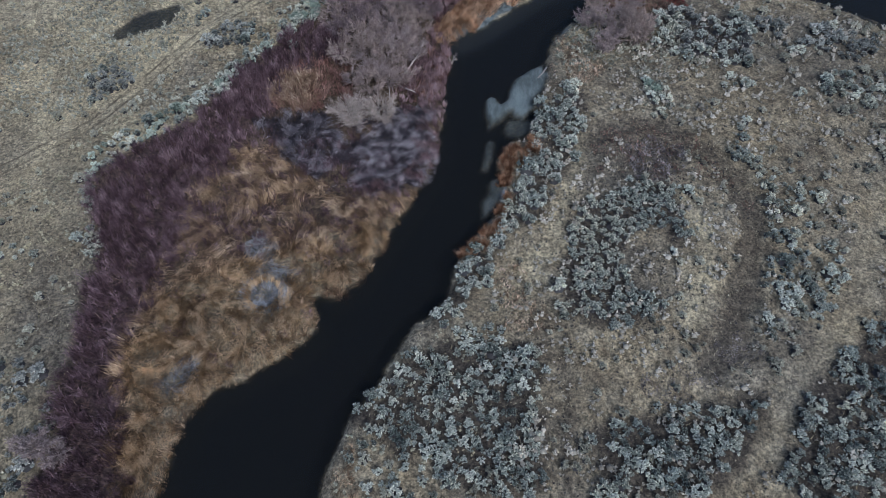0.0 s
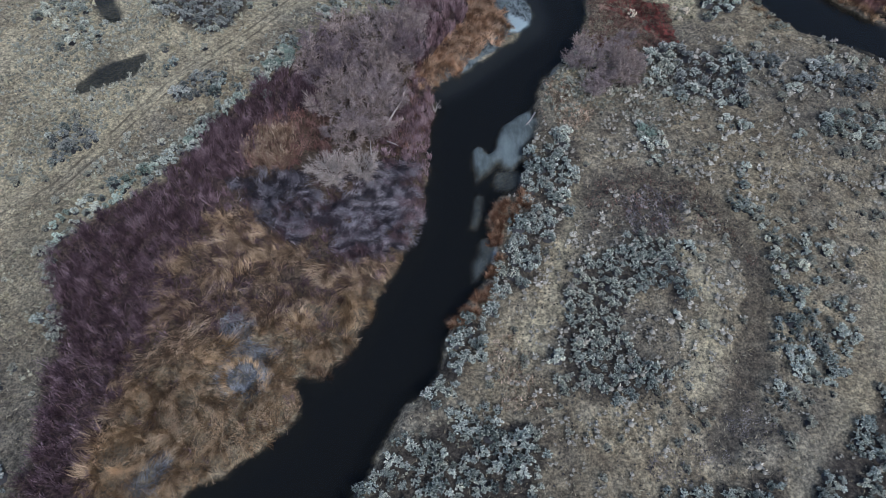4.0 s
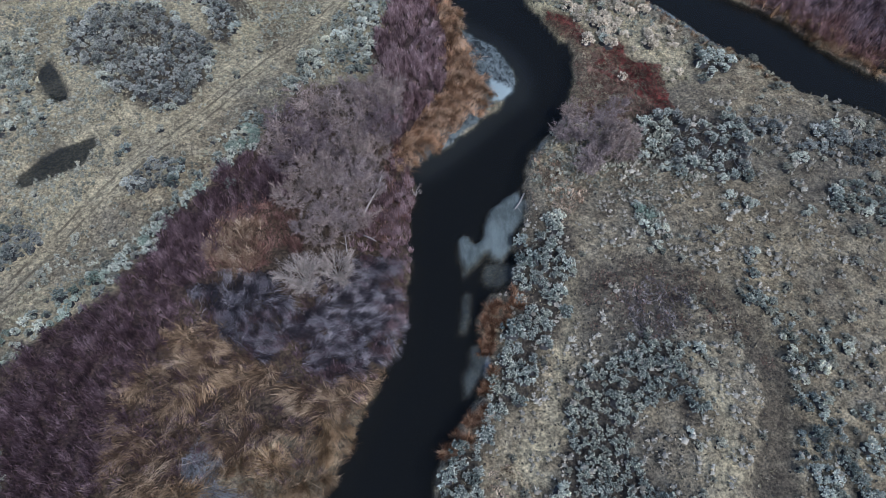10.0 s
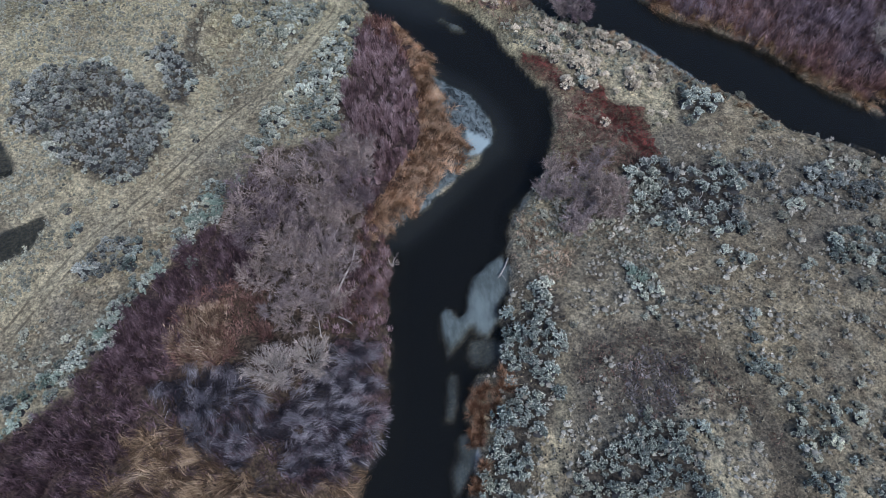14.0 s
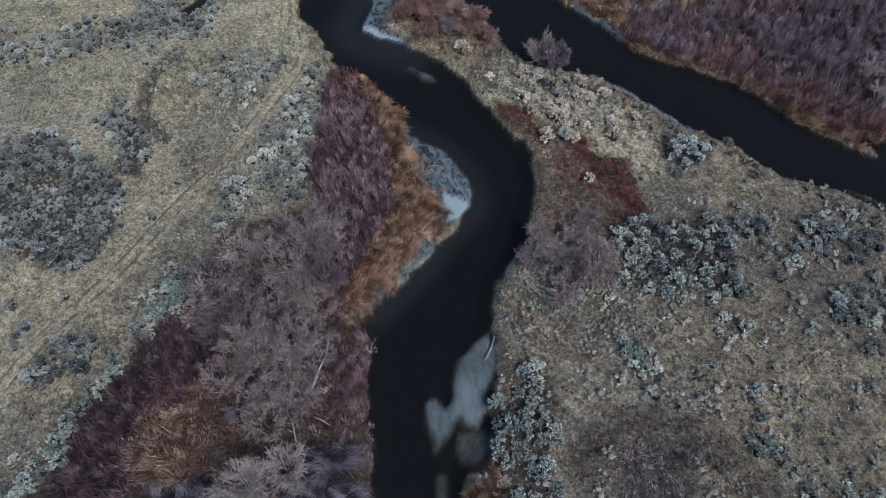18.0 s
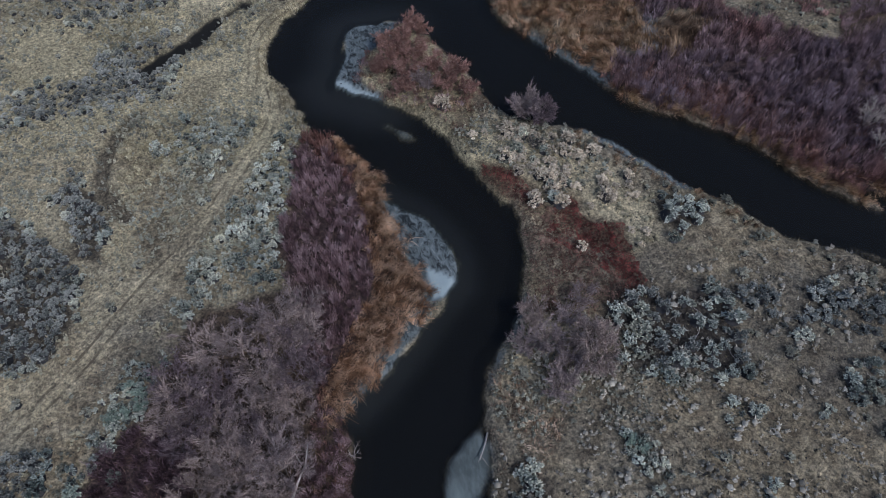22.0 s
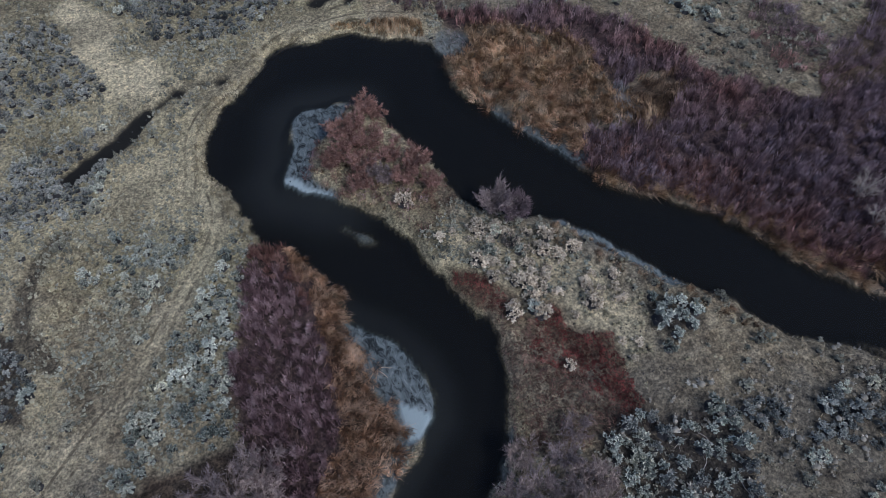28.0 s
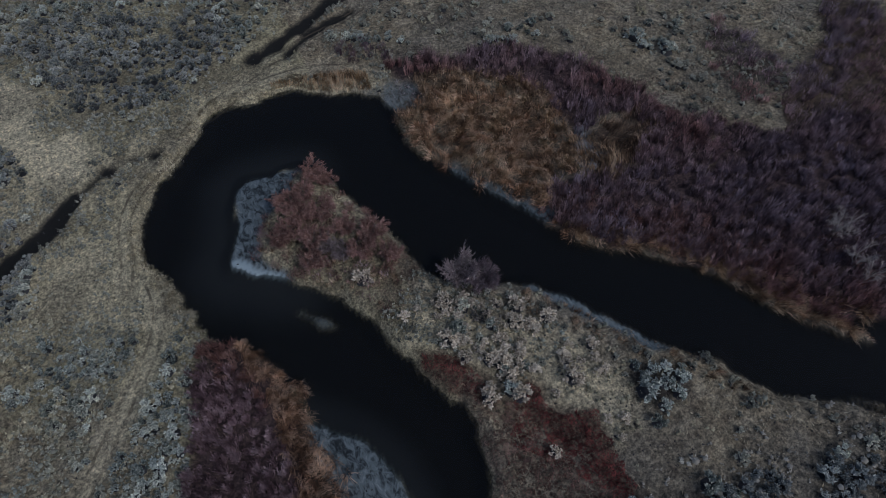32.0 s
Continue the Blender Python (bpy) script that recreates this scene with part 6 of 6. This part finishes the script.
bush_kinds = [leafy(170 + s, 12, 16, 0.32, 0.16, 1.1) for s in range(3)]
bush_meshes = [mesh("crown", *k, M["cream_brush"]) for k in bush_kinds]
for k, (x, y) in enumerate(PALE_BUSHES):
    o = tagged(new("pale_bush"), "rounded cream-coloured dry bush on the grassy spit", "shrub", "pale bushes on the spit")
    o.matrix_basis = pose(x, y, float(height_at(np.array([x]), np.array([y]))[0]) - 0.05, 0, 0, 70 * k) @ Matrix.Scale(1.25 + 0.35 * math.sin(k * 2.3), 4)
    for part_name, me in (("crown", bush_meshes[k % 3]), ("stem", stem_dome_meshes[k % 6])):
        p = new(part_name, me)
        p.parent = o


# ---- leafless trees ----
def tube(line, r0, r1, sides=5):
    """A tapered limb along a line of points."""
    line = np.array(line, float)
    k = len(line)
    vs, fs = [], []
    for i in range(k):
        d = line[min(i + 1, k - 1)] - line[max(i - 1, 0)]
        d /= np.linalg.norm(d) + 1e-9
        u = np.cross(d, (0.31, 0.17, 0.93) if abs(d[2]) < 0.9 else (1, 0, 0))
        u /= np.linalg.norm(u)
        w = np.cross(d, u)
        r = r0 + (r1 - r0) * i / (k - 1)
        vs += [line[i] + r * (u * np.cos(t) + w * np.sin(t)) for t in np.linspace(0, 2 * np.pi, sides + 1)[:-1]]
    for i in range(k - 1):
        for j in range(sides):
            a, b = i * sides + j, i * sides + (j + 1) % sides
            fs += [[a, b, b + sides], [a, b + sides, a + sides]]
    fs += [[0, j + 1, j] for j in range(1, sides - 1)]
    e = (k - 1) * sides
    fs += [[e, e + j, e + j + 1] for j in range(1, sides - 1)]
    return np.array(vs), np.array(fs)


def slivers(start, end, wide, r):
    s = np.cross(end - start, r.normal(size=start.shape))
    s *= wide / (np.linalg.norm(s, axis=1)[:, None] + 1e-9)
    v = np.stack([start - s, start + s, end], 1).reshape(-1, 3)
    return v, np.arange(len(v)).reshape(-1, 3)


def bare_tree(name, seed, tall, spread, bark, twig, stems=6, limbs=5, twigs=9, fine=8, thick=0.055, coarse=1.0):
    """Stems from one foot, limbs on them, and a haze of fine twigs."""
    r = np.random.default_rng(seed)
    tree = new(name)
    tw_a, tw_b, fi_a, fi_b = [], [], [], []
    for i in range(stems):
        a = 2 * np.pi * (i + r.uniform(-0.3, 0.3)) / stems
        out = spread * r.uniform(0.25, 0.8)
        top = np.array([np.cos(a) * out, np.sin(a) * out, tall * r.uniform(0.65, 1.0)])
        mid = top * [0.38, 0.38, 0.5] + r.normal(0, 0.08 * tall, 3) * [1, 1, 0.3]
        foot = np.array([np.cos(a) * 0.12, np.sin(a) * 0.12, -0.15])
        stem = new("stem", mesh("stem", *tube([foot, mid * 0.5, mid, (mid + top) / 2 + r.normal(0, 0.05 * tall, 3), top], thick, thick * 0.2), mat=bark))
        stem.parent = tree
        for j in range(limbs):
            f = r.uniform(0.3, 0.95)
            p = mid * (f / 0.5) if f < 0.5 else mid + (top - mid) * (f - 0.5) / 0.5
            b = a + r.normal(0, 1.0)
            d = np.array([np.cos(b), np.sin(b), r.uniform(0.35, 1.3)])
            d /= np.linalg.norm(d)
            e = p + d * spread * r.uniform(0.3, 0.6)
            limb = new("branch", mesh("branch", *tube([p, (p + e) / 2 + r.normal(0, 0.04 * spread, 3), e], thick * 0.4, thick * 0.12, 3), mat=bark))
            limb.parent = stem
            for k in range(twigs):
                s = p + (e - p) * r.uniform(0.2, 1.0)
                dd = d + r.normal(0, 0.55, 3)
                dd[2] = abs(dd[2])
                t = s + dd / np.linalg.norm(dd) * spread * r.uniform(0.15, 0.33)
                tw_a.append(s)
                tw_b.append(t)
                for m in range(fine):
                    s2 = s + (t - s) * r.uniform(0.3, 1.0)
                    d2 = (t - s) + r.normal(0, 0.5 * np.linalg.norm(t - s), 3)
                    fi_a.append(s2)
                    fi_b.append(s2 + d2 * r.uniform(0.3, 0.6))
    haze = join([slivers(np.array(tw_a), np.array(tw_b), 0.024 * coarse, r), slivers(np.array(fi_a), np.array(fi_b), 0.019 * coarse, r)])
    twig_part = tagged(new("crown", mesh("crown", *haze, mat=twig)), kind="stuff")
    twig_part.parent = tree
    return tree


def tree_kind(seed, tall, spread, bark, twig, label, group, name="bare_tree", **kw):
    t = bare_tree(name, seed, tall, spread, bark, twig, **kw)
    return tagged(t, label, "tree" if name == "bare_tree" else "shrub", group)


def stand(thing, x, y, turn=0.0, size=1.0, tilt=0.0):
    return pose(x, y, float(height_at(np.array([x]), np.array([y]))[0]) - 0.03, tilt, 0, turn) @ Matrix.Scale(size, 4)


def plant(kinds, places, low=0.8, high=1.2):
    """The first place of each kind takes the tree itself, the rest copies."""
    fresh = list(kinds)
    for i, (x, y) in enumerate(places):
        k = kinds[i % len(kinds)]
        m = stand(k, x, y, float(rng.uniform(0, 360)), float(rng.uniform(low, high)))
        if k in fresh:
            fresh.remove(k)
            k.matrix_basis = m
        else:
            c = copy_thing(k, m)
            c.matrix_basis = m


grey_label = "leafless grey-brown shrubby tree with hazy twigs"
grove_kinds = [tree_kind(200 + s, 3.3 + 0.25 * s, 2.8 + 0.15 * s, M["bark"], M[("twig", "twig_tan", "twig_plum")[s % 3]], grey_label, "grove of bare trees", stems=7, limbs=5, twigs=10, fine=10, coarse=1.1) for s in range(5)]
plant(grove_kinds, GROVE_TREES + GROVE_TREES2)
bank_kinds = [tree_kind(220 + s, 3.4, 2.7, M["bark"], M[("twig_tan", "twig", "twig")[s]], "leafless pinkish-grey bush on the river bank", "bare bushes on the bank", stems=8, limbs=6, twigs=10, fine=8, coarse=1.35) for s in range(3)]
plant(bank_kinds, BANK_TREES)
pale_kinds = [tree_kind(240 + s, 4.2 - s, 3.9 - 0.9 * s, M["driftwood"], M["pale_twig"], "pale leafless tree with fine cream twigs among grey reeds", "pale trees among the reeds", stems=9, limbs=8, twigs=10, fine=7, thick=0.08, coarse=1.25) for s in range(2)]
plant(pale_kinds, [(-14.4, 72.9), (-10.0, 74.4)], 0.95, 1.0)
sw_kinds = [tree_kind(245 + s, 2.2, 1.9, M["bark"], M["twig"], "leafless lavender-grey bush beside the willows", "bushes beside the willows", name="bare_shrub", stems=8, limbs=6, twigs=10, fine=8, coarse=1.4) for s in range(2)]
plant(sw_kinds, BUSH_SW)
pen_kinds = [tree_kind(250, 3.6, 1.9, M["bark"], M["twig"], "dark grey leafless bush at the water's edge", "bushes on the spit", stems=9, limbs=7, twigs=11, fine=7, coarse=1.4),
             tree_kind(251, 3.2, 1.8, M["bark"], M["twig_plum"], "reddish leafless bush at the water's edge", "bushes on the spit", stems=9, limbs=7, twigs=11, fine=7, coarse=1.4)]
plant(pen_kinds, PEN_TREES[:2], 1.5, 1.65)
isle_kinds = [tree_kind(260 + s, 2.3, 2.0, M["bark"], M["red_twig"], "red-brown leafless shrub on the tip of the spit", "shrubs on the spit's tip", name="bare_shrub", stems=9, limbs=6, twigs=12, fine=9, coarse=1.7) for s in range(3)]
plant(isle_kinds, ISLE_SHRUBS, 0.8, 1.2)
isle_grey = [tree_kind(264, 2.3, 2.1, M["bark"], M["twig"], "grey-pink leafless shrub on the spit", "grey shrubs on the spit's tip", name="bare_shrub", stems=9, limbs=6, twigs=11, fine=8, coarse=1.5)]
plant(isle_grey, ISLE_GREY, 0.8, 0.95)
far_kinds = [tree_kind(270 + s, 5.0, 2.4, M["driftwood"], M["pale_twig"], "thin dead grey tree above the willow thicket", "dead trees in the thicket", stems=4, limbs=6, twigs=6, fine=3, thick=0.1, coarse=1.6) for s in range(2)]
plant(far_kinds, FAR_TREES[:4], 0.9, 1.1)


# ---- driftwood ----
def driftwood(name, line, thick, label, lift=0.3, forks=2, seed=0, prop=0.0):
    """A bleached limb that lies on ground or scrub, with broken forks."""
    r = np.random.default_rng(seed)
    p = np.array(line, float)
    z = height_at(p[:, 0], p[:, 1])
    z = np.maximum(z, WATER) + thick * 0.6 + np.linspace(prop, prop + lift, len(p))
    pts = np.column_stack([p, z])
    log = tagged(new(name), label, "driftwood")
    log.location = pts[0]
    pts = pts - pts[0]
    trunk = new("trunk", mesh("trunk", *tube(pts, thick, thick * 0.4, 7), mat=M["driftwood"]))
    trunk.parent = log
    for i in range(forks):
        s = pts[0] + (pts[-1] - pts[0]) * r.uniform(0.4, 0.9)
        d = (pts[-1] - pts[0]) * 0.4
        e = s + np.array([d[0] * np.cos(0.9 - i) - d[1] * np.sin(0.9 - i), d[0] * np.sin(0.9 - i) + d[1] * np.cos(0.9 - i), 0.25])
        b = new("branch", mesh("branch", *tube([s, (s + e) / 2 + r.normal(0, 0.08, 3), e], thick * 0.45, thick * 0.12, 5), mat=M["driftwood"]))
        b.parent = log
    return log


driftwood("fallen_log", LOG_A, 0.17, "long bleached dead limb leaning out of the scrub", 1.5, 1, 1, 1.0)
driftwood("fallen_branch", LOG_B, 0.13, "forked bleached branch lying in the scrub", 0.6, 2, 2, 1.3)
driftwood("fallen_branch", LOG_C, 0.1, "thin bleached branch lying in the scrub", 0.5, 1, 3, 1.2)
driftwood("driftwood_limb", LOG_D, 0.14, "bleached limb hanging from the bank into the river", 0.5, 2, 4)
driftwood("driftwood_log", LOG_E, 0.2, "white driftwood log stranded on the frosty mud", 0.1, 1, 5)
driftwood("fallen_branch", LOG_F, 0.1, "dark weathered branch among flattened reeds", 0.3, 2, 6)
for k, (x, y) in enumerate(STICKS):
    a = 0.7 + 1.3 * k
    driftwood("dead_stick", [(x, y), (x + 1.1 * math.cos(a), y + 1.1 * math.sin(a)), (x + 2.3 * math.cos(a + 0.15), y + 2.3 * math.sin(a + 0.15))], 0.05, "grey dead stick lying among the sagebrush", 0.5, 1, 20 + k)
stump = tree_kind(300, 1.7, 1.5, M["driftwood"], M["pale_twig"], "bleached dead snag standing in the shallows", "", name="snag", stems=5, limbs=2, twigs=4, fine=2, thick=0.08, coarse=1.6)
stump.matrix_basis = pose(*STUMP[0], WATER - 0.1)


# ---- tussocks and green shrubs ----
def tussock(x, y, radius, tall, mat, label, group, count=150, seed=0):
    o = new("grass_tussock", mesh("grass_tussock", *tussocks(np.array([[x, y]]), radius, count, tall, 0.05, seed, over=True), mat=mat))
    return tagged(o, label, "tussock", group)


for k, patch in enumerate((TUFT_R, TUFT_R2, TUFT_R3)):
    for x, y in scatter(patch, 1.0, 0.3, k):
        tussock(x, y, 1.0, 1.2, M["reed_rust"], "orange dry grass tussock hanging over the river bank", "tussocks on the bank", 210, k)
def reed_mound(place, radius, count, tall, hollow, label, sweep=None, push=0.0):
    o = new("reed_mound", mesh("reed_mound", *tussocks(np.array([place]), radius, count, tall, 0.06, 3, sweep, push, hollow), mat=M["reed_gold"]))
    return tagged(o, label, "reeds", "reed mounds")


reed_mound(MOUND[0], 3.0, 650, 1.7, 0.0, "round mound of tan reeds combed outwards")
reed_mound(RING_MOUND[0], 5.2, 750, 1.6, 0.72, "ring of tan reeds round a flattened grey hollow")
for k, (x, y) in enumerate(COVE_TUFTS):
    tussock(x, y, 1.1, 1.2, M["reed"], "tan reed tussock standing in the shallow cove", "tussocks in the cove", 130, k)
dead = tree_kind(310, 1.6, 1.5, M["bark"], M["sage_stem"], "dark dead bush with tangled sticks on the spit", "", name="dead_bush", stems=10, limbs=5, twigs=6, fine=2, thick=0.06)
dead.matrix_basis = stand(dead, *PEN_TREES[2], 0, 1.1)
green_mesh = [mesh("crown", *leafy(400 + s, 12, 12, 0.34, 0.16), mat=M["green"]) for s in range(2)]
for k, (x, y) in enumerate(GREENS):
    s = tagged(new("green_shrub"), "rounded pale green shrub standing among sagebrush", "shrub", "green shrubs")
    s.matrix_basis = stand(s, x, y, 40 * k, 1.15)
    for part_name, me in (("crown", green_mesh[k % 2]), ("stem", stem_dome_meshes[k % 6])):
        o = new(part_name, me)
        o.parent = s
